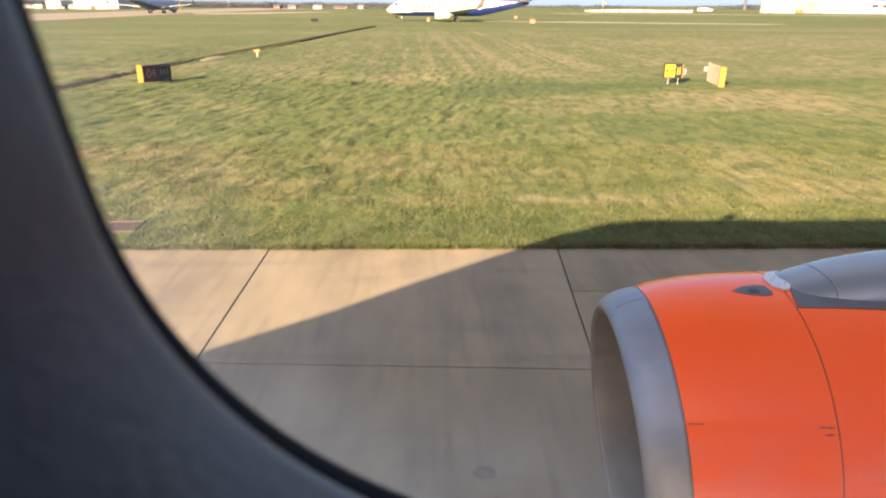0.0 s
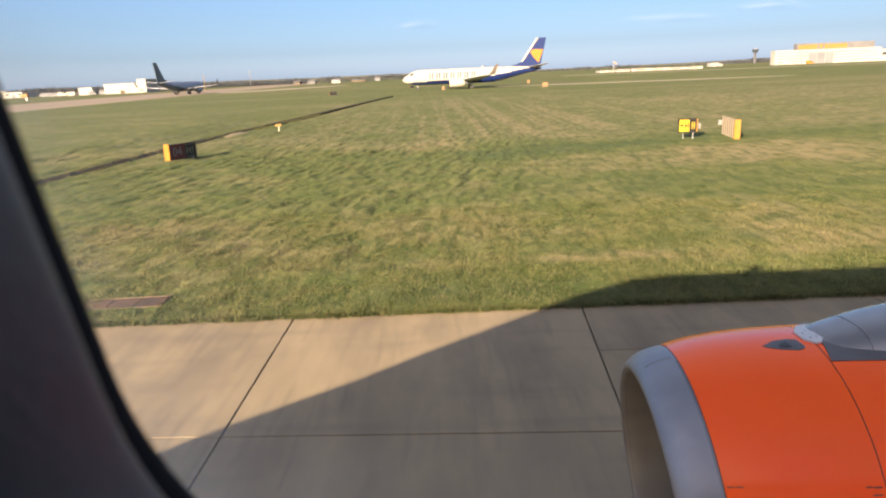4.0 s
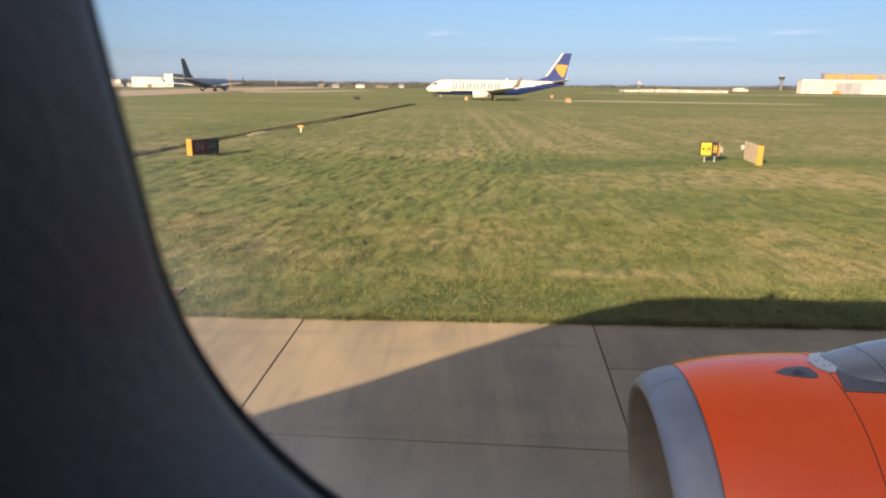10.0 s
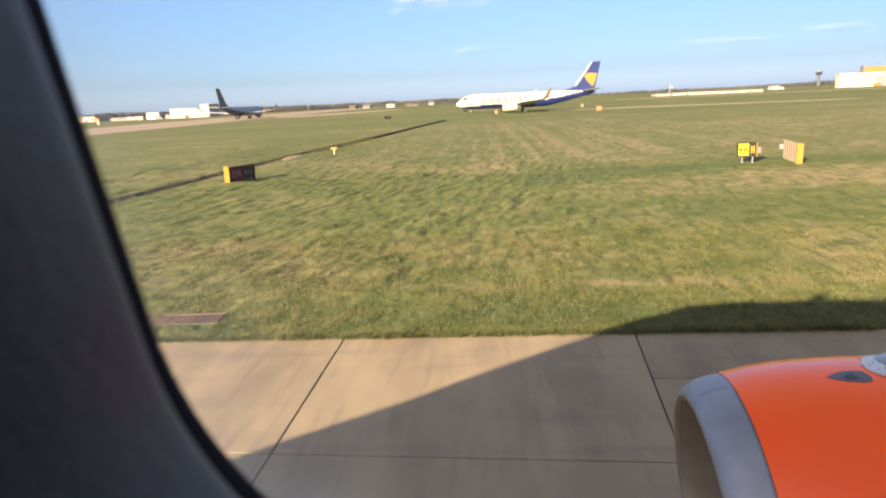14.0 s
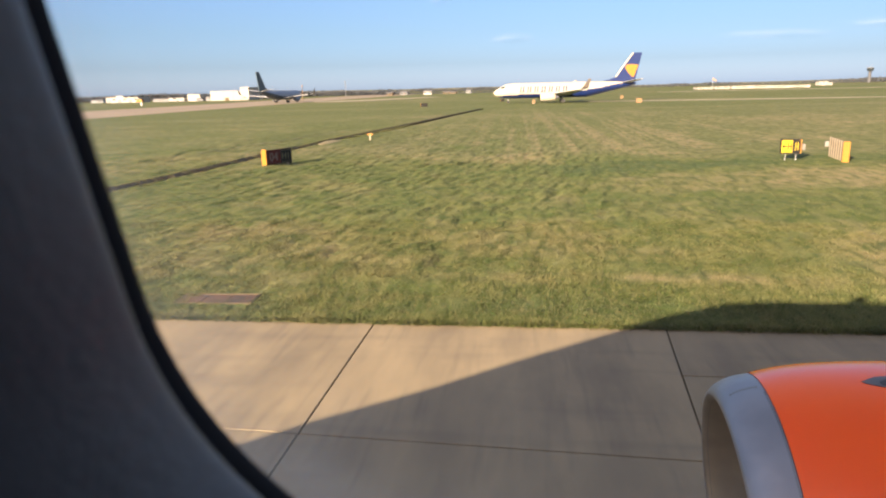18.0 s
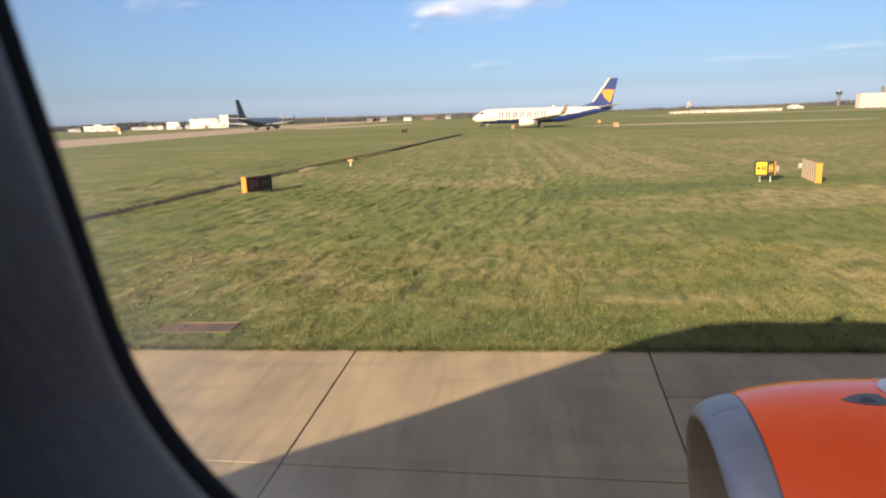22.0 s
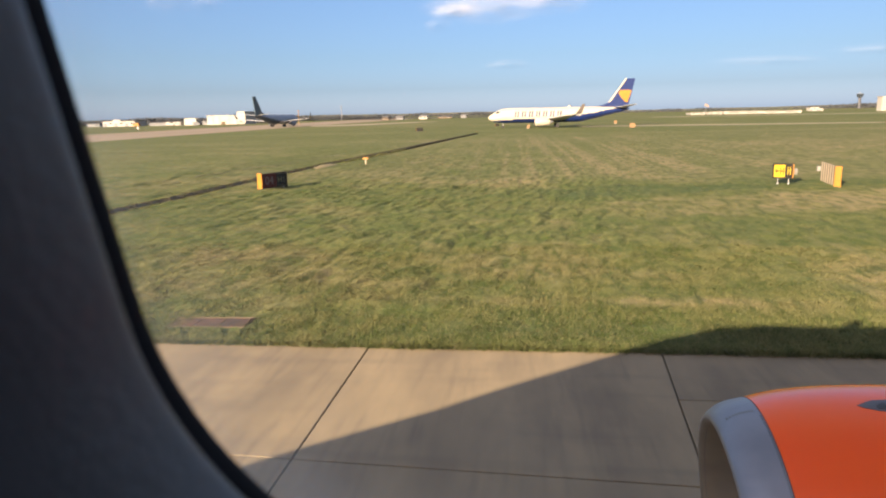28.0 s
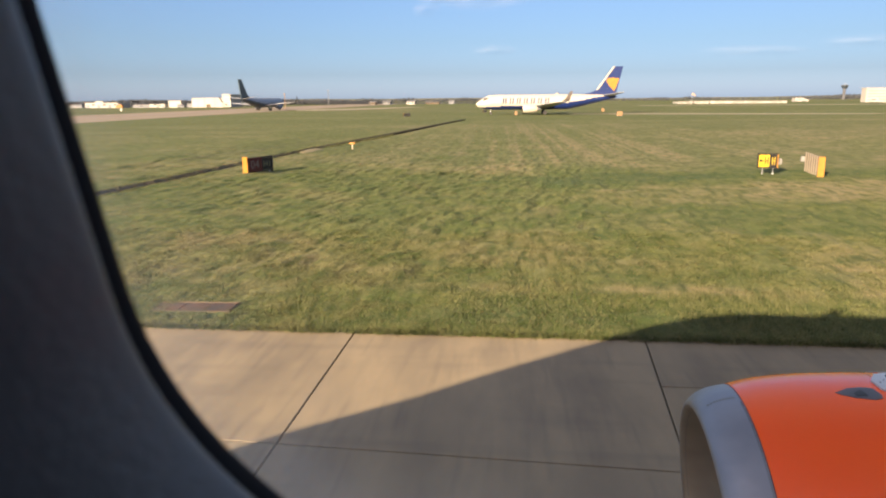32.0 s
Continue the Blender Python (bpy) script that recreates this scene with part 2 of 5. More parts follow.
# the fine tone paints soft paler cloud reflections into the orange
ORANGE = material("orange_paint", (1.0, 0.098, 0.002), 0.2, second=(1.0, 0.088, 0.0015), scale=2.0, coat=0.1, fine=(1.0, 0.115, 0.006), fine_scale=2.2, fine_amount=0.6, spec=0.3)
BARE_METAL = material("bare_aluminium", (0.2792, 0.2919, 0.3257), 0.48, 0.8, second=(0.2327, 0.2453, 0.2792), scale=5, fine=(0.2284, 0.2411, 0.2707), fine_scale=90, fine_amount=0.3)
PYLON_PAINT = material("metallic_grey", (0.3196, 0.3149, 0.3196), 0.24, 1.0, second=(0.2632, 0.2557, 0.2585), scale=2.5, fine=(0.2256, 0.2181, 0.2209), fine_scale=11, fine_amount=0.3)
DARK_GREY = material("dark_grey_paint", (0.07, 0.072, 0.08), 0.5, second=(0.09, 0.09, 0.1), scale=4)
BLACK = material("black_fastener", (0.015, 0.015, 0.018), 0.5)
PALE_GREY = material("pale_grey_paint", (0.5, 0.52, 0.54), 0.4, second=(0.44, 0.46, 0.48), scale=6)
DUCT = material("intake_lining", (0.175, 0.158, 0.135), 0.5, 0.35, second=(0.13, 0.118, 0.102), scale=3)
FAN = material("fan_blade_metal", (0.1, 0.1, 0.11), 0.4, 0.7)
SKIN = material("white_fuselage_paint", (0.82, 0.82, 0.81), 0.35, second=(0.78, 0.78, 0.77), scale=1.5)
WING_GREY = material("wing_grey_paint", (0.336, 0.344, 0.352), 0.4, second=(0.288, 0.296, 0.304), scale=1.0)
TRIM = material("window_trim_plastic", (0.167, 0.1761, 0.1923), 0.42, second=(0.1518, 0.1599, 0.174), scale=12, bump=0.08, bump_scale=300)
RUBBER = material("black_rubber_seal", (0.022, 0.024, 0.028), 0.9, spec=0.1)
CABIN = material("cabin_plastic", (0.45, 0.45, 0.44), 0.6, second=(0.4, 0.4, 0.39), scale=5)
CARPET = material("cabin_carpet", (0.04, 0.045, 0.06), 0.95, second=(0.06, 0.06, 0.07), scale=30)
JET_WHITE = material("jet_white_paint", (0.4136, 0.3685, 0.2933), 0.4, second=(0.3854, 0.3422, 0.2726), scale=0.4)
JET_BLUE = material("jet_blue_paint", (0.0060, 0.0175, 0.082), 0.4, second=(0.0078, 0.0215, 0.092), scale=0.5)
HULL_GREY = material("grey_blue_hull", (0.19, 0.235, 0.30), 0.45, second=(0.21, 0.255, 0.32), scale=0.4)
HULL_DARK = material("dark_grey_green_hull", (0.028, 0.050, 0.064), 0.5, second=(0.036, 0.060, 0.074), scale=0.4)
JET_YELLOW = material("jet_yellow_paint", (0.3445, 0.1503, 0.02192), 0.45, second=(0.3132, 0.1315, 0.01879), scale=1)
TYRE = material("tyre_rubber", (0.02, 0.02, 0.02), 0.8, second=(0.03, 0.03, 0.03), scale=6)
SIGN_YELLOW = material("sign_yellow", (0.4002, 0.2697, 0.00783), 0.5, second=(0.3654, 0.2436, 0.00783), scale=4)
SIGN_AMBER = material("sign_amber", (0.3132, 0.1348, 0.01218), 0.5, second=(0.2784, 0.1148, 0.01218), scale=5)
# red darkened to hold the shade on the runway sign's face
SIGN_RED = material("sign_red", (0.09135, 0.02088, 0.01566), 0.85, second=(0.07395, 0.01827, 0.01392), scale=5, spec=0.12)
SIGN_BLACK = material("sign_black", (0.0144, 0.0144, 0.0144), 0.85, second=(0.0252, 0.02376, 0.0216), scale=5, spec=0.12)
SIGN_WHITE = material("sign_white", (0.3445, 0.3132, 0.2944), 0.5, second=(0.2819, 0.2506, 0.238), scale=9)
# white and yellow lettering colours darkened for the sign's shaded face
SHADED_WHITE = material("shaded_white", (0.1305, 0.09135, 0.08265), 0.6, second=(0.1044, 0.07395, 0.06525), scale=9)
SHADED_YELLOW = material("shaded_yellow", (0.1305, 0.1235, 0.0522), 0.6, second=(0.087, 0.0783, 0.03132), scale=9)
NAME_BLUE = material("faded_blue", (0.022, 0.032, 0.075), 0.5, second=(0.028, 0.038, 0.085), scale=1)
PALE_STRIP = material("pale_tarmac", (0.2506, 0.213, 0.1472), 0.9, second=(0.2067, 0.1754, 0.119), scale=0.06, fine=(0.2756, 0.238, 0.1691), fine_scale=0.5)
WEATHERED = material("weathered_brown_board", (0.09396, 0.06264, 0.03445), 0.8, second=(0.0689, 0.04698, 0.02506), scale=4)
DRY_EARTH = material("dry_earth", (0.07204, 0.07517, 0.02819), 0.95, second=(0.1065, 0.1002, 0.04072), scale=1.5)
FADED_AMBER = material("faded_amber", (0.2067, 0.119, 0.05324), 0.6, second=(0.1691, 0.09709, 0.04385), scale=3)
WINGLET = material("grey_brown_paint", (0.1152, 0.0936, 0.0792), 0.5, second=(0.0936, 0.0792, 0.072), scale=2)
CREAM = material("cream_slat_paint", (0.4034, 0.3332, 0.2368), 0.6, second=(0.342, 0.2807, 0.193), scale=4)
BOX_GREY = material("grey_box_paint", (0.1691, 0.166, 0.1503), 0.6, second=(0.1378, 0.1347, 0.119), scale=5)
GALVANISED = material("galvanised_steel", (0.36, 0.36, 0.3456), 0.5, 0.4, second=(0.3024, 0.3024, 0.288), scale=10)
WALL_WHITE = material("white_cladding", (0.3384, 0.3168, 0.2801), 0.7, second=(0.2914, 0.2707, 0.2388), scale=0.1, fine=(0.2929, 0.2698, 0.2389), fine_scale=0.8)
WALL_GREY = material("grey_cladding", (0.1629, 0.1691, 0.1754), 0.7, second=(0.1253, 0.1315, 0.1441), scale=0.1)
ROOF_GREY = material("grey_roof", (0.1253, 0.1253, 0.1253), 0.8, second=(0.1002, 0.1002, 0.1065), scale=0.2)
DARK_GLASS = material("dark_glazing", (0.03, 0.04, 0.05), 0.15)
# woods colour carries a blue cast that stands in for distance haze
LEAF = material("hazy_winter_woods", (0.03828, 0.04524, 0.0522), 0.95, second=(0.05046, 0.05394, 0.05742), scale=0.02, fine=(0.03132, 0.03567, 0.03915), fine_scale=0.15)
HILL = material("far_field", (0.07517, 0.08143, 0.03758), 0.95, second=(0.1253, 0.1065, 0.05638), scale=0.01)


def glass_material():
    m = bpy.data.materials.new("window_acrylic")
    m.use_nodes = True
    n, l = m.node_tree.nodes, m.node_tree.links
    n.remove(n["Principled BSDF"])
    clear, shine, mixer = n.new("ShaderNodeBsdfTransparent"), n.new("ShaderNodeBsdfGlossy"), n.new("ShaderNodeMixShader")
    shine.inputs["Roughness"].default_value = 0.3
    mixer.inputs[0].default_value = 0.006
    l.new(clear.outputs[0], mixer.inputs[1])
    l.new(shine.outputs[0], mixer.inputs[2])
    # a film of grime that thickens towards the seal
    film, veil = n.new("ShaderNodeBsdfTranslucent"), n.new("ShaderNodeMixShader")
    film.inputs["Color"].default_value = (0.9, 0.86, 0.8, 1)
    rim, smear, amount = n.new("ShaderNodeAttribute"), n.new("ShaderNodeTexNoise"), n.new("ShaderNodeMath")
    rim.attribute_name = "rim"
    smear.inputs["Scale"].default_value, smear.inputs["Detail"].default_value = 14.0, 3.0
    amount.operation = "MULTIPLY"
    l.new(rim.outputs["Fac"], amount.inputs[0])
    l.new(smear.outputs["Fac"], amount.inputs[1])
    l.new(amount.outputs[0], veil.inputs[0])
    l.new(mixer.outputs[0], veil.inputs[1])
    l.new(film.outputs[0], veil.inputs[2])
    l.new(veil.outputs[0], n["Material Output"].inputs["Surface"])
    return m


ACRYLIC = glass_material()


def cloud_material(strength):
    """White vapour that thins out to nothing towards a cloud's ragged edge."""
    m = bpy.data.materials.new("cloud")
    m.use_nodes = True
    n, l = m.node_tree.nodes, m.node_tree.links
    b = n["Principled BSDF"]
    b.inputs["Base Color"].default_value, b.inputs["Roughness"].default_value = (0.44, 0.427, 0.43, 1), 1.0
    b.inputs["Specular IOR Level"].default_value = 0.0
    where, ball, cells, product = n.new("ShaderNodeTexCoord"), n.new("ShaderNodeTexGradient"), n.new("ShaderNodeTexNoise"), n.new("ShaderNodeMath")
    ball.gradient_type = "SPHERICAL"
    cells.inputs["Scale"].default_value, cells.inputs["Detail"].default_value = 2.2, 8.0
    info = n.new("ShaderNodeObjectInfo")
    shift = n.new("ShaderNodeVectorMath")
    l.new(where.outputs["Object"], shift.inputs[0])
    l.new(info.outputs["Location"], shift.inputs[1])
    l.new(where.outputs["Object"], ball.inputs["Vector"])
    l.new(shift.outputs[0], cells.inputs["Vector"])
    product.operation = "MULTIPLY"
    l.new(ball.outputs["Fac"], product.inputs[0])
    l.new(cells.outputs["Fac"], product.inputs[1])
    soft = n.new("ShaderNodeMapRange")
    soft.interpolation_type = "SMOOTHSTEP"
    soft.inputs["From Min"].default_value, soft.inputs["From Max"].default_value, soft.inputs["To Max"].default_value = 0.03, 0.5, strength
    l.new(product.outputs[0], soft.inputs["Value"])
    l.new(soft.outputs[0], b.inputs["Alpha"])
    return m


CLOUD, THIN_CLOUD = cloud_material(0.32), cloud_material(0.09)
STAIN = material("oil_stain", (0.1001, 0.0783, 0.05394), 0.8, second=(0.1653, 0.1288, 0.08526), scale=9, fine=(0.0696, 0.05655, 0.0435), fine_scale=30)
TOWER_GREY = material("tower_concrete", (0.07395, 0.0783, 0.087), 0.8, second=(0.0609, 0.06525, 0.07395), scale=0.3)
SOCK = material("faded_windsock_cloth", (0.3132, 0.2088, 0.1653), 0.9, second=(0.3654, 0.2784, 0.2349), scale=2)


# ---- mesh tools ----
def part(name, bm, mat, parent=None, label="", smooth=False):
    """Links a bmesh as one mesh object, under a thing or a part if one is given."""
    me = bpy.data.meshes.new(name)
    bm.to_mesh(me)
    bm.free()
    me.materials.append(mat)
    if smooth:
        for f in me.polygons:
            f.use_smooth = True
    ob = new(name, me)
    ob.parent = parent
    return tagged(ob, label=label)


def thing(name, place, label, category, group="", turn=0.0):
    """An Empty at a thing's base, which parents its parts."""
    ob = new(name)
    ob.empty_display_size = 0.2
    ob.matrix_world = place if isinstance(place, Matrix) else pose(*place, 0, 0, turn)
    return tagged(ob, label, category, group)


def box(lo, hi, bevel=0.0, bm=None):
    bm = bm or bmesh.new()
    made = bmesh.ops.create_cube(bm, size=1.0, matrix=Matrix.Translation([(a + b) / 2 for a, b in zip(lo, hi)])
                                 @ Matrix.Diagonal([b - a for a, b in zip(lo, hi)] + [1]))
    if bevel:
        edges = list({e for v in made["verts"] for e in v.link_edges})
        bmesh.ops.bevel(bm, geom=edges, offset=bevel, segments=2, affect="EDGES")
    return bm


def tube(a, b, r1, r2=None, sides=12, bm=None):
    """A round bar from a to b."""
    bm = bm or bmesh.new()
    a, b = Vector(a), Vector(b)
    m = Matrix.Translation((a + b) / 2) @ (b - a).to_track_quat("Z", "Y").to_matrix().to_4x4()
    bmesh.ops.create_cone(bm, cap_ends=True, segments=sides, radius1=r1, radius2=r1 if r2 is None else r2, depth=(b - a).length, matrix=m)
    return bm


def loft(rings, closed=True, caps=False, bm=None, keep=None):
    """Skins a row of rings with the same number of points. keep(centre) picks the faces."""
    bm = bm or bmesh.new()
    rows = [[bm.verts.new(p) for p in ring] for ring in rings]
    n = len(rows[0])
    for r0, r1 in zip(rows, rows[1:]):
        for i in range(n if closed else n - 1):
            q = (r0[i], r0[(i + 1) % n], r1[(i + 1) % n], r1[i])
            if keep is None or keep(sum((v.co for v in q), Vector()) / 4):
                bm.faces.new(q)
    if caps:
        bm.faces.new(rows[0][::-1])
        bm.faces.new(rows[-1])
    bmesh.ops.remove_doubles(bm, verts=bm.verts[:], dist=1e-5)
    bmesh.ops.recalc_face_normals(bm, faces=bm.faces[:])
    return bm


def prism(points, lo, hi, axis="y", bm=None):
    """A flat outline pulled out along an axis. Points are (x, z) for y, (x, y) for z, (y, z) for x."""
    bm = bm or bmesh.new()

    def at(p, d):
        return {"y": (p[0], d, p[1]), "z": (p[0], p[1], d), "x": (d, p[0], p[1])}[axis]

    a, b = [bm.verts.new(at(p, lo)) for p in points], [bm.verts.new(at(p, hi)) for p in points]
    bm.faces.new(a)
    bm.faces.new(b[::-1])
    for i in range(len(points)):
        j = (i + 1) % len(points)
        bm.faces.new((a[i], b[i], b[j], a[j]))
    bmesh.ops.recalc_face_normals(bm, faces=bm.faces[:])
    return bm


def lettering(name, text, size, mat, parent, m, label=""):
    """Letters from the built-in font as a thin mesh."""
    cu = bpy.data.curves.new(name, "FONT")
    cu.body, cu.size, cu.extrude, cu.align_x, cu.align_y = text, size, 0.004, "CENTER", "CENTER"
    tmp = new(name, cu)
    me = bpy.data.meshes.new_from_object(tmp.evaluated_get(bpy.context.evaluated_depsgraph_get()))
    bpy.data.objects.remove(tmp)
    bpy.data.curves.remove(cu)
    me.name = name
    me.materials.clear()
    me.materials.append(mat)
    ob = new(name, me)
    ob.parent = parent
    ob.matrix_basis = m
    return tagged(ob, label=label)


# ---- the ground ----
EDGE = 12.0                                      # where the taxiway ends and the grass begins


def smooth_step(a, b, x):
    t = np.clip((x - a) / (b - a), 0, 1)
    return t * t * (3 - 2 * t)


def value_noise(x, y, seed):
    """Smooth noise on a lattice of whole metres."""
    def h(i, j):
        v = np.sin(i * 127.1 + j * 311.7 + seed * 74.7) * 43758.5453
        return v - np.floor(v)
    i, j = np.floor(x), np.floor(y)
    u, v = x - i, y - j
    u, v = u * u * (3 - 2 * u), v * v * (3 - 2 * v)
    return (h(i, j) * (1 - u) + h(i + 1, j) * u) * (1 - v) + (h(i, j + 1) * (1 - u) + h(i + 1, j + 1) * u) * v


def ditch_x(y):
    """The line of the drain across the grass."""
    return np.interp(y, [20, 30, 36, 62, 82, 151], [-20.4, -19.6, -19.1, -17.6, -15.4, -9.3])


def turf_height(x, y):
    rough = (0.25 + 0.75 * smooth_step(10, -1, x)) * (1 - 0.6 * smooth_step(38, 60, y))
    near = 1 - smooth_step(60, 120, y)
    h = 0.06 * (value_noise(x * 0.9, y * 0.6, 1) - 0.5) + (0.02 + 0.03 * rough) * (value_noise(x * 2.6 - y * 0.3, y * 1.1, 2) - 0.5) + (0.025 + 0.02 * rough) * (value_noise(x * 6, y * 4, 3) - 0.5)
    ridge = value_noise(x * 1.9 - y * 0.40, y * 0.42, 5) + 0.75 * value_noise(x * 4.1 - y * 0.8, y * 0.9, 6) - 0.87
    h = h + (0.025 + 0.15 * value_noise(x * 0.4 + 5, y * 0.3, 31) * rough * smooth_step(13, 19, y)) * ridge
    h = h * near + 0.3 * (value_noise(x * 0.05, y * 0.04, 4) - 0.5) * smooth_step(14, 40, y) * (1 - smooth_step(100, 140, y))
    h = h - 0.42 * np.exp(-((x - ditch_x(y)) / 0.50) ** 2) * smooth_step(22, 26, y) * (1 - smooth_step(140, 150, y))
    h = h * smooth_step(EDGE, EDGE + 0.5, y) * (1 - smooth_step(140, 160, y))
    return np.where(y < EDGE + 0.02, -0.16, h + 0.02 * (1 - smooth_step(140, 160, y)))


# dry (positive) and lush (negative) patches: x, y, half widths, strength
PATCHES = [(5, 15.3, 10, 0.42, 0.75), (3.7, 17.9, 3, 0.8, 0.3), (10, 16.5, 3, 1.2, 0.45), (12, 19, 4, 1.5, 0.35), (15, 32.3, 7, 2.2, 0.6), (18, 36, 6, 2, 0.3),
           (5, 30.3, 2, 2, 0.4), (7, 54, 6, 7, 0.4), (-1.9, 43, 4, 4, 0.35), (-9, 20.6, 2.2, 1, 0.45), (-6.3, 17.8, 2.5, 1.2, 0.45), (31, 87, 14, 7, 0.55),
           (52, 92, 16, 6, 0.5), (17, 33, 9, 3.5, 0.35), (21, 46, 12, 5, 0.35), (26, 62, 14, 7, 0.4), (3, 48, 5, 3, 0.25), (44, 118, 30, 8, 0.35), (-35, 110, 25, 8, 0.35), (2, 36.2, 4, 2.4, -0.75), (9, 38.8, 10, 2.6, -0.7), (20, 41.5, 9, 2.5, -0.45), (45, 76, 25, 9, 0.5), (62, 104, 30, 14, 0.5), (34, 51, 14, 5, 0.4), (92, 142, 40, 20, 0.5), (1.1, 13.3, 3, 0.8, -0.4), (7, 25.5, 6, 3, -0.25), (-12, 31, 6, 7, -0.3), (-3, 12.7, 8, 0.5, -0.4)]


def straw_amount(x, y):
    """How far the turf has dried to straw, 0 to 1."""
    s = 0.45 * value_noise(x * 0.22 + 3, y * 0.16, 21) + 0.33 * value_noise(x * 0.7, y * 0.55, 22) + 0.22 * value_noise(x * 2.1, y * 1.7, 23)
    s = 0.55 * smooth_step(0.45, 0.78, s)
    lanes = smooth_step(0.5, 0.85, (0.6 * value_noise(x * 1.5 + 0.02 * y, y * 0.035, 24) + 0.4 * value_noise(x * 4.2 + 0.02 * y, y * 0.05, 28) + 0.08)) * np.exp(-((x - 7) / 16) ** 2) * smooth_step(40, 52, y) * (1 - smooth_step(110, 150, y))
    s = s + 0.06 + 0.70 * lanes
    broken = 0.35 + 1.1 * value_noise(x * 1.6, y * 1.3, 25) * value_noise(x * 0.6, y * 0.5, 26) * 1.6
    for px, py, rx, ry, k in PATCHES:
        s = s + k * np.exp(-((x - px) / rx) ** 2 - ((y - py) / ry) ** 2) * (broken if k > 0 else 1.0)
    far = smooth_step(70, 130, y)
    s = s * (1 - 0.4 * far) + 0.3 * far * smooth_step(0.5, 0.8, value_noise(x * 0.02, y * 0.09, 27))
    return np.clip(s, -0.6, 0.95)


def dry_turf(me, x, y):
    me.attributes.new("straw", "FLOAT", "POINT").data.foreach_set("value", straw_amount(x, y).astype(np.float32).ravel())


def spread(inner, outer_lo, outer_hi, steps):
    grow = np.geomspace(1, 1 + outer_hi - inner[-1], steps)[1:] - 1
    fall = np.geomspace(1, 1 + inner[0] - outer_lo, steps)[1:] - 1
    return np.concatenate([(inner[0] - fall)[::-1], inner, inner[-1] + grow])


gx = spread(np.concatenate([np.arange(-26, -9, 0.14), np.arange(-9, 22, 0.10), np.arange(22, 34, 0.2)]), -3200, 3200, 34)
gy = spread(np.concatenate([np.array([EDGE - 0.5, EDGE, EDGE + 0.03]), np.arange(EDGE + 0.12, 24, 0.09), np.arange(24, 45, 0.16),
                            np.arange(45, 95, 0.5), np.arange(95, 160, 3.0)]), -3200, 3600, 30)
GX, GY = np.meshgrid(gx, gy)
GZ = turf_height(GX, GY)
GZ = np.where(GY < EDGE - 0.2, -0.16, GZ)
nx, ny = len(gx), len(gy)
idx = np.arange(nx * ny).reshape(ny, nx)
quads = np.stack([idx[:-1, :-1], idx[:-1, 1:], idx[1:, 1:], idx[1:, :-1]], -1).reshape(-1, 4)
ground_mesh = bpy.data.meshes.new("ground")
ground_mesh.from_pydata(np.stack([GX, GY, GZ], -1).reshape(-1, 3), [], quads.tolist())
dry_turf(ground_mesh, GX, GY)
ground_mesh.materials.append(GRASS)
ground = tagged(new("ground", ground_mesh), "rough green and straw-coloured winter airfield grass", "ground", kind="structure")

# grass tufts along the near part of the field, thinning out with distance
rng = np.random.default_rng(7)


def tufts(count, x0, x1, y0, y1, size, seed, blades=6, bias=1.7):
    """Tufts of thin single blades: their points and faces."""
    r = np.random.default_rng(seed)
    y = y0 + (y1 - y0) * r.random(count) ** bias
    wide = (y + 6) / (y1 + 6)
    x = (x0 + (x1 - x0) * r.random(count)) * (0.35 + 0.65 * wide)
    keep = (np.abs(x - ditch_x(y)) > 0.62) & ~((x > -7.15) & (x < -5.78) & (np.abs(y - 13.24) < 0.36))
    x, y = x[keep], y[keep]
    dense = value_noise(x * 1.3, y * 0.9, 9) * 0.55 + value_noise(x * 4, y * 2.6, 10) * 0.45
    keep = r.random(len(x)) < 0.15 + 1.1 * dense
    x, y, dense = x[keep], y[keep], dense[keep]
    n = len(x)
    z = turf_height(x, np.maximum(y, EDGE + 0.03))
    a = r.random((n, blades)) * 2 * math.pi
    lean = 0.4 + 2.0 * r.random((n, blades))
    tall = size * (0.45 + 0.9 * r.random((n, blades))) * (0.45 + 1.1 * dense[:, None])
    w = 0.004 + 0.007 * r.random((n, blades))
    ox, oy = 0.055 * r.standard_normal((n, blades)), 0.055 * r.standard_normal((n, blades))
    bx, by, bz = x[:, None] + ox, y[:, None] + oy, z[:, None] - 0.015 + 0 * ox
    sx, sy = -np.sin(a) * w, np.cos(a) * w
    tx, ty = np.cos(a) * lean * tall, np.sin(a) * lean * tall
    pts = np.stack([np.stack([bx - sx, by - sy, bz], -1), np.stack([bx + sx, by + sy, bz], -1), np.stack([bx + tx, by + ty, bz + tall], -1)], 2).reshape(-1, 3)
    return pts


def blade_mesh(name, pts, label):
    """One mesh of loose triangles."""
    me = bpy.data.meshes.new(name)
    n = len(pts)
    me.vertices.add(n)
    me.vertices.foreach_set("co", pts.astype(np.float32).ravel())
    me.loops.add(n)
    me.loops.foreach_set("vertex_index", np.arange(n, dtype=np.int32))
    me.polygons.add(n // 3)
    me.polygons.foreach_set("loop_start", np.arange(0, n, 3, dtype=np.int32))
    me.update(calc_edges=True)
    dry_turf(me, pts[:, 0], pts[:, 1])
    me.materials.append(BLADE)
    return tagged(new(name, me), label, "grass", kind="stuff")


for args in ((95000, -17, 17, EDGE + 0.03, 22, 0.060, 3), (60000, -32, 40, 19, 42, 0.055, 4, 6, 1.3)):
    blade_mesh("grass", tufts(*args), "short tufted grass with dry straw-coloured blades")
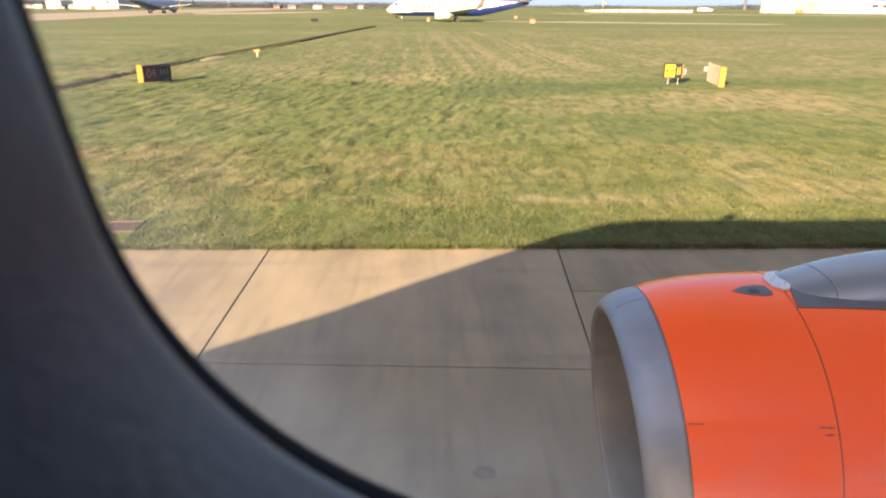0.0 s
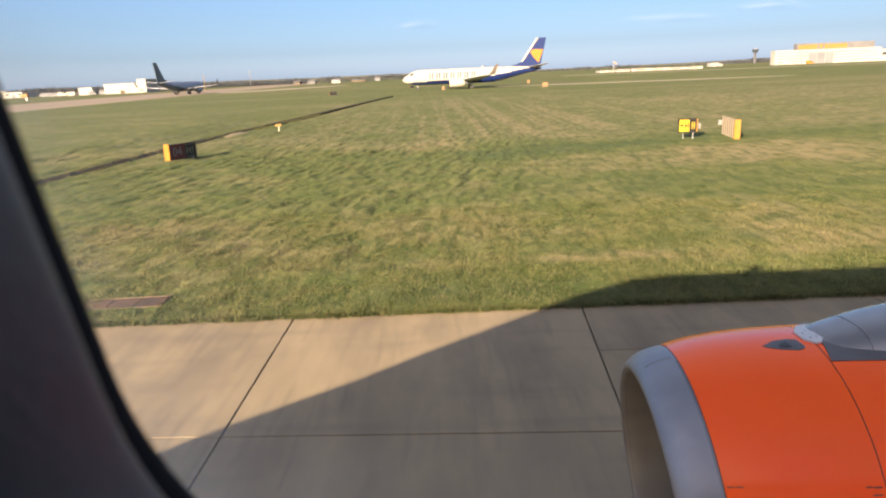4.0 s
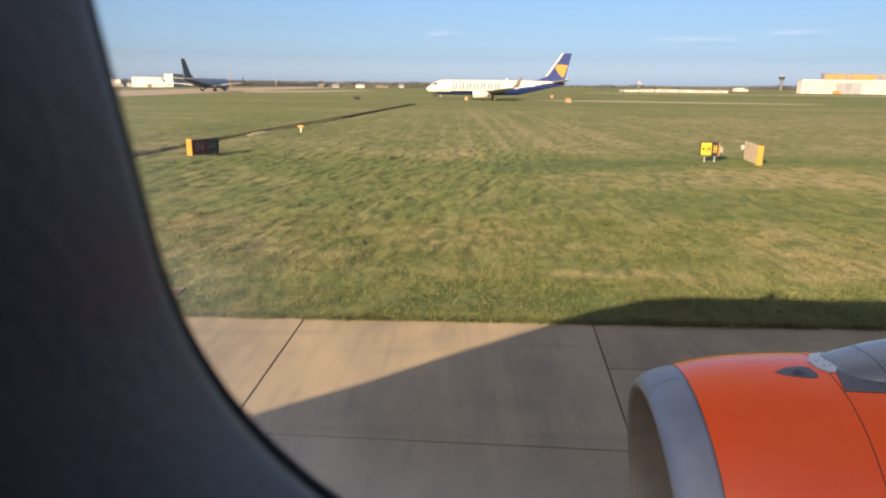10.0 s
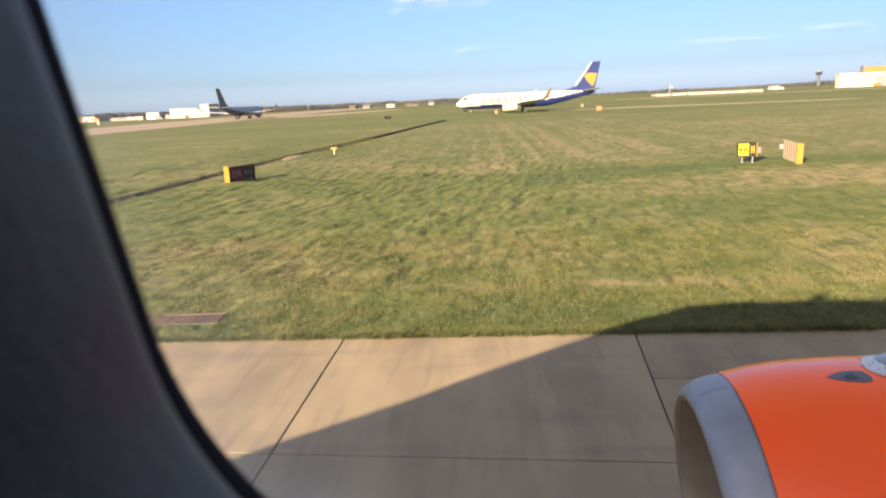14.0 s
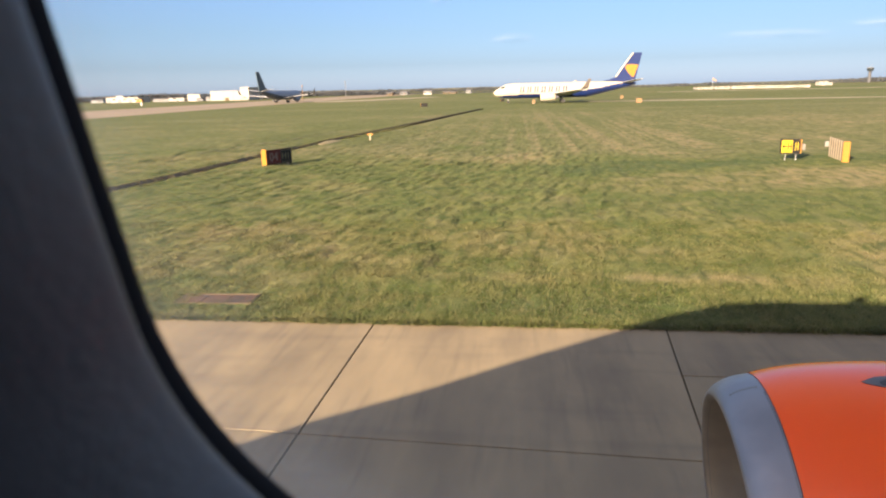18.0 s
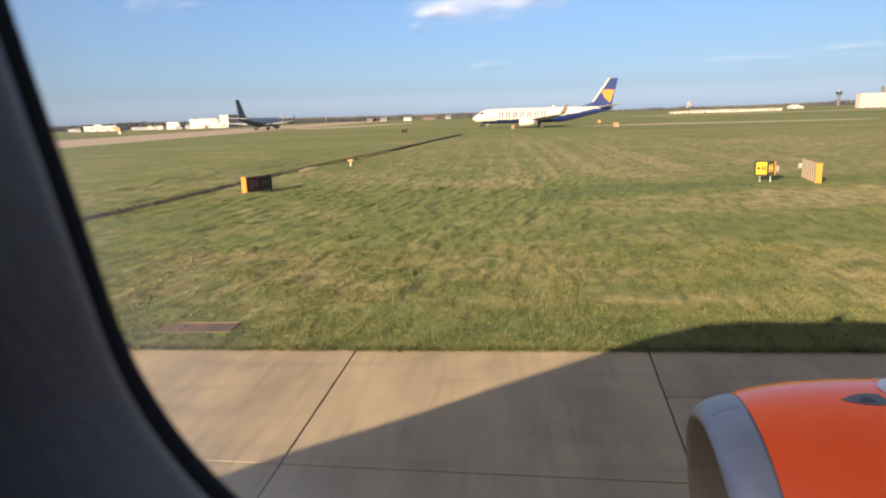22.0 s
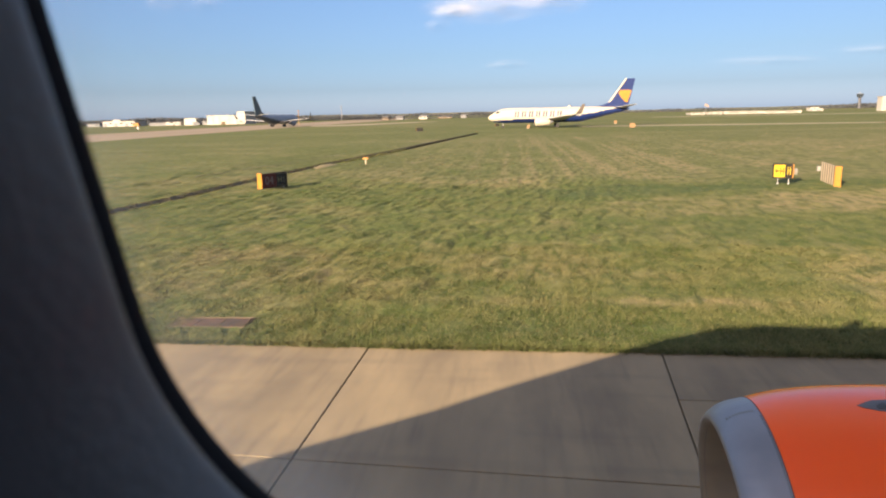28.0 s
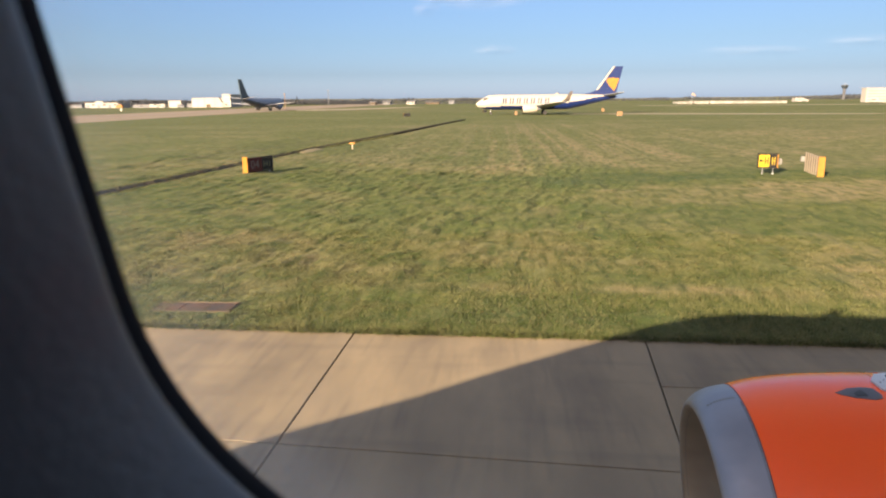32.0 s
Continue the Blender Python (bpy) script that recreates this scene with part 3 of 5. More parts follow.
# longer fringe that hangs over the slab's edge, and ragged grass along the drain
blade_mesh("grass_fringe", tufts(9000, -15, 15, EDGE - 0.01, EDGE + 0.30, 0.085, 5), "uneven grass fringe along the taxiway edge")
bank_y = 24 + 60 * rng.random(2600) ** 1.5
bank_x = ditch_x(bank_y) + np.where(rng.random(2600) < 0.5, -1, 1) * (0.60 + 0.25 * rng.random(2600) ** 2)
lie = rng.random((2600, 5)) * 2 * math.pi
reach_, up = 0.08 * rng.random((2600, 5)), 0.05 + 0.07 * rng.random((2600, 5))
at = np.stack([bank_x[:, None] + 0.07 * rng.standard_normal((2600, 5)), bank_y[:, None] + 0.1 * rng.standard_normal((2600, 5)), 0 * lie], -1)
across = np.stack([-np.sin(lie), np.cos(lie), 0 * lie], -1) * 0.014
tip = np.stack([np.cos(lie) * reach_, np.sin(lie) * reach_, up], -1)
blade_mesh("grass_bank", np.stack([at - across, at + across, at + tip], 2).reshape(-1, 3), "ragged longer grass along the drain banks")

# taxiway: a dark bed with concrete slabs on it
taxi = tagged(part("taxiway", box((-70, -34, -0.30), (70, EDGE - 0.02, -0.045)), JOINT), "concrete taxiway of large pale slabs with dark joints", "taxiway", kind="structure")
GAP = 0.030


def bay_x(y, x):
    """Cross joints lean a little from square beside the engine."""
    return x + (0.075 * (y - EDGE) if 0 < x < 4 else 0.012 * (y - EDGE))


columns = [-2.90 + 5.42 * i for i in range(-8, 10)]
for i, (xa, xb) in enumerate(zip(columns, columns[1:])):
    first = 9.95 if xa > 2 else 7.58
    rows_y = [EDGE] + [first - 4.44 * k for k in range(10)]
    for yb, ya in zip(rows_y, rows_y[1:]):
        g = GAP / 2
        skew = [(-0.047 * (min(max(x, -9.0), 2.6) - 0.35) if y < EDGE and xa < 2 else 0.0) for x, y in ((xa, ya), (xb, ya), (xb, yb), (xa, yb))]
        top_gap = g if yb < EDGE else 0
        pts = [(bay_x(ya, xa) + g, ya + g + skew[0]), (bay_x(ya, xb) - g, ya + g + skew[1]), (bay_x(yb, xb) - g, yb - top_gap + skew[2]), (bay_x(yb, xa) + g, yb - top_gap + skew[3])]
        bm = bmesh.new()
        top = [bm.verts.new((x, y, 0)) for x, y in pts]
        low = [bm.verts.new((x, y, -0.06)) for x, y in pts]
        bm.faces.new(top)
        for a in range(4):
            bm.faces.new((top[a], low[a], low[(a + 1) % 4], top[(a + 1) % 4]))
        bmesh.ops.recalc_face_normals(bm, faces=bm.faces[:])
        bmesh.ops.bevel(bm, geom=[e for e in bm.edges if abs(e.verts[0].co.z) < 1e-6 and abs(e.verts[1].co.z) < 1e-6], offset=0.004, segments=1, affect="EDGES")
        part("slab", bm, CONCRETE, taxi)

# oil spot on the slab beside the engine
bm = bmesh.new()
bmesh.ops.create_circle(bm, cap_ends=True, segments=28, radius=1.0)
for v in bm.verts:
    k = 1 + 0.25 * noise.noise(v.co * 1.7)
    v.co = Vector((v.co.x * 0.125 * k, v.co.y * 0.10 * k, 0))
spot = part("oil_stain", bm, STAIN, taxi, "small dark oil stain")
spot.location = (0.58, 5.51, 0.004)

# far runway and the crossing taxiway
tagged(part("runway", prism([(-84, 100), (-88, 132), (-91, 200), (-94, 300), (-100, 640), (-150, 640), (-140, 320), (-134, 200), (-130, 100)], 0.008, 0.02, "z"), ASPHALT),
       "brownish worn runway strip at the far side of the grass", "runway", kind="structure")
tagged(part("taxiway_far", prism([(16, 190), (34, 186), (60, 180), (88, 178), (96, 183), (60, 190), (34, 196), (16, 194)], 0.008, 0.02, "z"), PALE_STRIP),
       "pale tan taxiway strip crossing behind the grass", "taxiway", kind="structure")
tagged(part("taxiway_exit", prism([(-88, 276), (-80, 274), (-68.5, 288), (-57, 326), (-46, 372), (-52, 380), (-66, 358), (-78, 322), (-94, 297)], 0.014, 0.026, "z"), PALE_STRIP),
       "pale taxiway leaving the runway between the grass", "taxiway", kind="structure")
tagged(part("road_far", prism([(70, 378), (240, 372), (420, 372), (420, 392), (70, 396)], 0.008, 0.02, "z"), PALE_STRIP),
       "thin pale far apron road", "road", kind="structure")

# drain across the grass
def furrow(name, line, y0, y1, wide, deep, seed, label, mat=EARTH):
    """A ragged cut in the turf along line(y)."""
    a, m1, m2, c = [], [], [], []
    lift = 0.06 if deep > 0 else 0.03
    for k in range(320):
        y = y0 + (y1 - y0) * (k / 319) ** 1.6
        w = max(wide * (1 + 0.7 * noise.noise((y * 0.8, seed, 0)) + 0.5 * noise.noise((y * 3, seed, 4))), wide * 0.3) * (1 - 0.35 * (y - y0) / (y1 - y0))
        x = float(line(y)) + 0.12 * noise.noise((y * 0.5, seed, 9)) + 0.05 * noise.noise((y * 2.2, seed, 2))
        h0 = float(turf_height(np.array(x - w - 0.1), np.array(y))) if deep < 0.1 else 0.0
        a.append((x - w - 0.12, y, h0 + lift + 0.8 * lift * noise.noise((y * 2, seed, 1))))
        m1.append((x - w * 0.4, y, h0 - deep + 0.3 * lift * noise.noise((y * 5, seed, 6))))
        m2.append((x + w * 0.4, y, h0 - deep + 0.3 * lift * noise.noise((y * 5, seed, 7))))
        c.append((x + w + 0.12, y, h0 + lift + lift * noise.noise((y * 2, seed, 3))))
    return tagged(part(name, loft([a, m1, m2, c], closed=False), mat), label, "ditch", kind="structure")


furrow("drain_ditch", ditch_x, 24, 146, 0.46, 0.26, 1, "shallow dark earth drain cut across the grass")
furrow("furrow", lambda y: np.interp(y, [39, 41.6, 48.6, 60, 80], [-25.4, -25.1, -23.6, -22.0, -20.5]), 47, 78, 0.04, -0.035, 5, "faint narrow furrow beside the drain", DRY_EARTH)
bm = bmesh.new()
bmesh.ops.create_icosphere(bm, subdivisions=3, radius=1.0)
for v in bm.verts:
    v.co = Vector((v.co.x * 0.8, v.co.y * 2.6, v.co.z * 0.14)) * (1 + 0.25 * noise.noise(v.co * 2.5))
spoil = part("spoil_heap", bm, BARE, None, smooth=True)
spoil.location = (-16.9, 57.0, 0.02)
tagged(spoil, "low heap of bare sandy soil beside the drain", "soil heap")


# ---- things on the grass ----
def holding_sign(place, turn):
    """Low runway sign: red panel, black panel, amber end plates, on short feet. Faces its own -y."""
    s = thing("runway_sign", place, "low runway holding sign with red and black panels on short feet", "sign", turn=turn)
    wide, deep = 2.0, 0.22
    part("housing", box((0.02, 0.02, 0.1), (wide - 0.02, deep, 0.98), 0.015), SIGN_BLACK, s)
    part("red_panel", box((0.03, -0.004, 0.13), (1.15, 0.018, 0.95), 0.004), SIGN_RED, s, "red panel darkened for its shaded face")
    part("black_panel", box((1.16, -0.004, 0.13), (wide - 0.03, 0.018, 0.95), 0.004), SIGN_BLACK, s, "black panel with a yellow edge")
    for z in (0.17, 0.88):
        part("border", box((1.20, -0.008, z), (wide - 0.07, -0.005, z + 0.03)), SHADED_YELLOW, s)
    part("end_plate", box((-0.04, -0.03, 0.06), (0.02, deep + 0.16, 1.02), 0.01), SIGN_AMBER, s, "bright amber end plate")
    part("end_plate", box((wide - 0.02, -0.03, 0.06), (wide + 0.03, deep + 0.05, 1.0), 0.01), SIGN_BLACK, s)
    for x in (0.25, 1.0, 1.75):
        part("foot", tube((x, 0.04, -0.12), (x, 0.04, 0.11), 0.035), SIGN_WHITE, s, "white foot")
        part("foot_pad", box((x - 0.08, -0.06, -0.10), (x + 0.08, 0.14, -0.02), 0.005), GALVANISED, s)
    front = pose(0, 0, 0, 90, 0, 0)
    lettering("number", "04", 0.68, SHADED_WHITE, s, pose(0.58, -0.006, 0.54) @ front, "white number")
    lettering("letters", "H1", 0.55, SHADED_YELLOW, s, pose(1.56, -0.006, 0.54) @ front, "yellow letters")
    return s


holding_sign((-15.34, 38.4, 0.05), 64.0)


def letter_h(sign, x, z, half, tall, stroke, mat):
    """An upright block letter H on a sign's face."""
    bm = box((x - half, -0.018, z - tall), (x - half + stroke, -0.013, z + tall))
    box((x + half - stroke, -0.018, z - tall), (x + half, -0.013, z + tall), bm=bm)
    box((x - half + stroke, -0.0175, z - stroke / 2), (x + half - stroke, -0.0135, z + stroke / 2), bm=bm)
    part("letter", bm, mat, sign)


def taxi_sign(place, turn):
    s = thing("taxiway_sign", place, "yellow and black taxiway sign on two short legs", "sign", turn=turn)
    part("housing", box((-0.035, 0.0, 0.33), (1.2, 0.24, 1.11), 0.012), SIGN_BLACK, s, "black housing that frames the panels")
    part("yellow_panel", box((0.01, -0.012, 0.39), (0.67, 0.004, 1.05), 0.004), SIGN_YELLOW, s, "bright yellow panel")
    part("black_panel", box((0.69, -0.012, 0.37), (1.14, 0.004, 1.07), 0.004), SIGN_BLACK, s, "black panel with a yellow letter")
    part("end_plate", box((1.14, -0.02, 0.34), (1.2, 0.3, 1.10), 0.01), SIGN_AMBER, s, "amber end plate")
    for x in (0.3, 0.95):
        part("leg", tube((x, 0.12, -0.06), (x, 0.12, 0.37), 0.024), GALVANISED, s)
        part("leg_foot", box((x - 0.06, 0.06, -0.02), (x + 0.06, 0.18, 0.03), 0.006), GALVANISED, s)
    part("junction_box", box((1.22, 0.3, 0.5), (1.5, 0.55, 0.82), 0.01), BOX_GREY, s, "small grey junction box")
    part("bracket", tube((1.19, 0.3, 0.66), (1.3, 0.4, 0.66), 0.02), GALVANISED, s)
    front = pose(0, 0, 0, 90, 0, 0)
    letter_h(s, 0.49, 0.72, 0.115, 0.20, 0.058, SIGN_BLACK)
    arrow = prism([(0.05, 0.72), (0.17, 0.85), (0.17, 0.755), (0.31, 0.755), (0.31, 0.685), (0.17, 0.685), (0.17, 0.59)], -0.018, -0.013)
    part("arrow", arrow, SIGN_BLACK, s)
    letter_h(s, 0.915, 0.72, 0.10, 0.21, 0.05, SIGN_YELLOW)
    return s


taxi_sign((14.18, 40.35, 0.0), -8.0).scale = (0.86, 1.0, 1.05)


def striped_marker(place, turn):
    """A board of upright slats with an amber end, seen along its face."""
    s = thing("slatted_marker", place, "cream slatted marker board with an amber end panel", "marker", turn=turn)
    part("backing", box((0.0, -0.27, 0.02), (3.7, -0.05, 1.06), 0.01), WEATHERED, s, "weathered brown backing")
    for i in range(7):
        x = 0.03 + i * 0.54
        part("slat", box((x, -0.05, 0.0), (x + 0.27, -0.036, 1.14), 0.006), CREAM, s)
    part("end_panel", box((-0.06, -0.30, 0.0), (0.0, 0.03, 1.14), 0.01), SIGN_AMBER, s, "amber end panel")
    part("box", box((3.72, -0.12, 0.55), (3.98, 0.14, 0.85), 0.01), BOX_GREY, s, "grey box on the end")
    return s


striped_marker((16.68, 38.5, 0.0), 79.0)


def t_marker(place):
    s = thing("tee_marker", place, "small yellow T-shaped marker post", "marker")
    part("post", box((-0.045, -0.04, -0.05), (0.045, 0.04, 0.49), 0.01), CREAM, s, "pale post")
    part("crossbar", box((-0.25, -0.06, 0.49), (0.25, 0.06, 0.66), 0.015), SIGN_AMBER, s)
    return s


t_marker((-13.85, 58.9, 0.0))


def marker_box(place, size, turn, mats, label):
    s = thing("marker_box", place, label, "sign", "far airfield markers", turn=turn)
    w, h = size
    part("body", box((-w / 2, 0, 0.12), (w / 2, 0.25, h), 0.02), mats[0], s)
    part("end_plate", box((-w / 2 - 0.06, -0.03, 0.08), (-w / 2, 0.34, h + 0.03), 0.01), mats[1], s)
    part("panel", box((-w / 2 + 0.05, -0.012, 0.18), (w / 2 - 0.05, 0.002, h - 0.05), 0.003), mats[2], s)
    for x in (-w / 3, w / 3):
        part("foot", tube((x, 0.12, -0.05), (x, 0.12, 0.14), 0.04), GALVANISED, s)
    return s


marker_box((-25.6, 168.5, 0), (1.7, 0.95), 0, (SIGN_BLACK, SIGN_AMBER, SIGN_BLACK), "far low sign with a dark weathered panel")
marker_box((25.9, 167.0, 0), (1.25, 1.15), 0, (FADED_AMBER, FADED_AMBER, FADED_AMBER), "far amber marker box on the grass")
marker_box((1.4, 178.0, 0), (0.7, 1.05), 0, (FADED_AMBER, FADED_AMBER, FADED_AMBER), "far small amber marker on the grass")
marker_box((29.0, 221.0, 0), (0.8, 1.05), 0, (FADED_AMBER, FADED_AMBER, FADED_AMBER), "far small amber marker on the grass")
marker_box((-8.0, 214.0, 0), (1.2, 0.9), 0, (SIGN_BLACK, SIGN_AMBER, SIGN_BLACK), "far dark marker box on the grass")

# steel cover beside the taxiway
cover = thing("drain_cover", (-6.66, 13.24, 0.012), "rusty steel drain cover sunk in the turf", "drain cover", turn=2.5)
part("frame", box((-0.86, -0.33, -0.1), (0.86, 0.33, 0.012), 0.01), EARTH, cover)
for lo, hi in (((-0.87, 0.30, 0.0), (0.87, 0.33, 0.04)), ((-0.87, -0.33, 0.0), (0.87, -0.30, 0.03)), ((0.84, -0.295, 0.0), (0.87, 0.295, 0.04)), ((-0.87, -0.295, 0.0), (-0.84, 0.295, 0.03))):
    part("rim", box(lo, hi, 0.006), WEATHERED, cover, "worn brown rim")
for i in range(3):
    part("plate", box((-0.82 + 0.55 * i, -0.285, 0.0), (-0.82 + 0.55 * i + 0.535, 0.285, 0.026), 0.006), RUST, cover)

# pale concrete pad in the grass
pad = thing("concrete_pad", (12.2, 15.75, 0.0), "small pale concrete pad in the grass", "concrete pad", turn=12)
part("slab", box((-0.35, -0.22, -0.15), (0.35, 0.22, 0.09), 0.02), BOX_GREY, pad)


# ---- the airliner that carries the camera ----
AXIS_Y, AXIS_Z, RADIUS_Y, RADIUS_Z = -1.81, 3.86, 1.98, 2.05
airliner = thing("airliner", (0, 0, 0), "white airliner with orange engine cowlings parked on the taxiway", "aircraft")


def hull_ring(x, wide, low, high, count=72):
    cz, rz = (low + high) / 2, (high - low) / 2
    return [(x, AXIS_Y + wide * math.cos(2 * math.pi * i / count), cz + rz * math.sin(2 * math.pi * i / count)) for i in range(count)]


hull = [(-8.95, 0.05, 3.2, 3.3), (-8.8, 0.38, 2.9, 3.52), (-8.45, 0.72, 2.6, 3.66), (-8.1, 0.98, 2.4, 3.79), (-7.6, 1.25, 2.2, 3.99), (-7.06, 1.48, 2.07, 4.215),
        (-6.5, 1.66, 1.97, 4.585), (-5.9, 1.8, 1.9, 4.94), (-5.3, 1.89, 1.86, 5.28), (-4.7, 1.94, 1.83, 5.615), (-4.0, 1.97, 1.81, 5.83), (-3.2, 1.98, 1.81, 5.91)]
hull += [(x, RADIUS_Y, AXIS_Z - RADIUS_Z, AXIS_Z + RADIUS_Z) for x in (-2.4, -1.2, -0.45, -0.19, 0.07, 0.33, 0.6, 1.5, 4, 8, 12, 16)]
hull += [(18.5, 1.9, 2.1, 5.91), (21, 1.6, 2.7, 5.85), (23.5, 1.1, 3.6, 5.7), (25.5, 0.6, 4.5, 5.5), (26.5, 0.2, 4.9, 5.3)]
part("fuselage", loft([hull_ring(h[0] + 0.2 * smooth_step(-3.2, -6, h[0]), *h[1:]) for h in hull], keep=lambda c: not (-0.19 < c.x < 0.33 and c.y > 0 and 4.1 < c.z < 4.85)), SKIN, airliner, "white painted fuselage", smooth=True)
part("antenna", prism([(-2.45, 5.88), (-2.0, 5.88), (-1.78, 6.2), (-1.98, 6.2)], AXIS_Y - 0.02, AXIS_Y + 0.02), SKIN, airliner)
part("fin", prism([(19.0, 5.8), (21.5, 6.4), (24.6, 11.7), (26.8, 11.7), (26.3, 5.4)], AXIS_Y - 0.15, AXIS_Y + 0.15), ORANGE, airliner, "orange painted fin")


def wing_mesh(side, root_x, root_y, root_z, tip_x, tip_y, tip_z, root_c, tip_c, thick, steps=10):
    rings = []
    for k in range(steps + 1):
        u = k / steps
        x, y, z, c = root_x + (tip_x - root_x) * u, root_y + (tip_y - root_y) * u, root_z + (tip_z - root_z) * u, root_c + (tip_c - root_c) * u
        ring = []
        for j in range(20):
            a = 2 * math.pi * j / 20
            s = (1 - math.cos(a)) / 2
            ring.append((x + c * s, AXIS_Y + side * y, z + thick * c * math.sin(a) * (1 - s) ** 0.7 * 1.1))
        rings.append(ring)
    return loft(rings, caps=True)


for side in (1, -1):
    part("wing", wing_mesh(side, 3.4, 1.7, 2.75, 13.4, 17.0, 4.05, 6.4, 1.6, 0.06), WING_GREY, airliner, "light grey wing", smooth=True)
    part("tailplane", wing_mesh(side, 22.0, 0.4, 5.0, 25.2, 6.2, 5.6, 3.4, 1.3, 0.05), WING_GREY, airliner, smooth=True)
for y in (-3.8, 3.8):
    for dx in (-0.48, 0.48):
        bm = tube((10.0 + dx, AXIS_Y + y - 0.2, 0.58), (10.0 + dx, AXIS_Y + y + 0.2, 0.58), 0.58, sides=28)
        part("main_wheel", bm, TYRE, airliner)
    part("main_leg", tube((10.0, AXIS_Y + y, 0.5), (10.0, AXIS_Y + y, 2.9), 0.12), GALVANISED, airliner)
for dy in (-0.25, 0.25):
    part("nose_wheel", tube((-3.9, AXIS_Y + dy - 0.1, 0.38), (-3.9, AXIS_Y + dy + 0.1, 0.38), 0.38, sides=24), TYRE, airliner)
part("nose_leg", tube((-3.9, AXIS_Y, 0.4), (-3.9, AXIS_Y, 2.1), 0.09), GALVANISED, airliner)

# the engine
ENG_C = Vector((1.2088, 3.774, 1.6754))
ENG_A = Vector((1.0, -0.0546, 0.027)).normalized()
ENG_U = (Vector((0, 1, 0)) - ENG_A * ENG_A.y).normalized()
ENG_V = ENG_A.cross(ENG_U)
SEAM_1, SEAM_2 = 0.2418, 0.9317
CANT = -0.1066                                   # the intake's face leans forward at its top


def nacelle_radius(s):
    return float(np.interp(s, [0.025, 0.028, 0.033, 0.04, 0.052, 0.07, 0.09, 0.12, 0.15, 0.187, 0.2418, 0.32, 0.4, 0.52, 0.65, 0.8, 0.9317, 1.3, 2.0, 2.7, 3.4, 4.2],
                           [0.838, 0.8515, 0.861, 0.870, 0.884, 0.900, 0.9155, 0.9335, 0.9465, 0.9575, 0.9705, 0.9965, 1.017, 1.038, 1.051, 1.060, 1.0645, 1.070, 1.070, 1.045, 0.99, 0.83]))


def eng_point(s, r, a):
    """A point of the engine: s along its axis, r out from it, at the angle a."""
    lean = CANT * min(max((0.96 - s) / 0.96, 0.0), 1.0) * r * math.sin(a)
    return ENG_C + ENG_A * (s + lean) + (ENG_U * math.cos(a) + ENG_V * math.sin(a)) * r


def nacelle_ring(s, r=None, grow=0.0, count=120, a0=0.0, a1=360.0, closed=True):
    """A ring round the engine's axis, s metres along it."""
    r = (nacelle_radius(s) if r is None else r) + grow
    return [tuple(eng_point(s, r, radians(a0 + (a1 - a0) * i / count))) for i in range(count if closed else count + 1)]


def on_nacelle(s, angle, grow=0.0):
    return Vector(nacelle_ring(s, None, grow, 1, angle, angle + 1, False)[0])


def sweep(stations):
    return loft([nacelle_ring(s) for s in stations])


engine = part("engine_cowl", sweep([0.9342, 1.05, 1.2, 1.5, 1.8, 2.1]), ORANGE, airliner, "glossy orange fan cowl", smooth=True)
part("reverser_cowl", sweep([2.106, 2.4, 2.7, 3.0, 3.4, 3.8, 4.2]), ORANGE, engine, smooth=True)
part("inlet_cowl", sweep([0.2443, 0.27, 0.30, 0.33, 0.365, 0.4, 0.45, 0.5, 0.57, 0.65, 0.72, 0.8, 0.87, 0.9292]), ORANGE, engine, "glossy orange inlet cowl", smooth=True)
lip_rings = [nacelle_ring(s) for s in (0.2393, 0.22, 0.20, 0.187, 0.168, 0.15, 0.135, 0.12, 0.105, 0.09, 0.08, 0.07, 0.06, 0.052, 0.046, 0.04, 0.036, 0.033, 0.030, 0.028, 0.0262, 0.025)]
lip_rings += [nacelle_ring(s, r) for s, r in ((0.0256, 0.834),)]
part("intake_lip", loft(lip_rings), BARE_METAL, engine, "bare brushed aluminium intake lip", smooth=True)
part("intake_duct", loft([nacelle_ring(s, r) for s, r in ((0.0258, 0.833), (0.029, 0.823), (0.034, 0.817), (0.042, 0.810), (0.0557, 0.8044), (0.09, 0.797), (0.15, 0.790), (0.3, 0.778), (0.55, 0.766), (0.9, 0.768), (1.1, 0.775), (1.3, 0.775))]), DUCT, engine, "dull beige intake lining", smooth=True)
part("duct_band", loft([nacelle_ring(s, r) for s, r in ((0.36, 0.776), (0.365, 0.769), (0.385, 0.769), (0.39, 0.774))]), DARK_GREY, engine, smooth=True)
part("duct_seam", loft([nacelle_ring(s, r) for s, r in ((0.0572, 0.8015), (0.0612, 0.8008))]), DARK_GREY, engine, smooth=True)


bm = bmesh.new()
for k in range(36):
    a = 2 * math.pi * k / 36
    vs = [bm.verts.new(eng_point(1.0 + q * 0.05, r, a + 0.25 * (r - 0.24) + q * 0.05 / r)) for r, q in ((0.24, -1), (0.24, 1), (0.76, 1.5), (0.76, -1.5))]
    bm.faces.new(vs)
bmesh.ops.solidify(bm, geom=bm.faces[:], thickness=0.012)
part("fan", bm, FAN, engine, "dark metal fan blades")
part("fan_disc", tube(eng_point(1.12, 0, 0), eng_point(1.18, 0, 0), 0.77, sides=64), BLACK, engine)
part("spinner", loft([[tuple(eng_point(s, r, 2 * math.pi * i / 32)) for i in range(32)] for s, r in ((0.66, 0.01), (0.72, 0.08), (0.82, 0.15), (0.93, 0.22), (1.03, 0.26))]), DARK_GREY, engine, smooth=True)
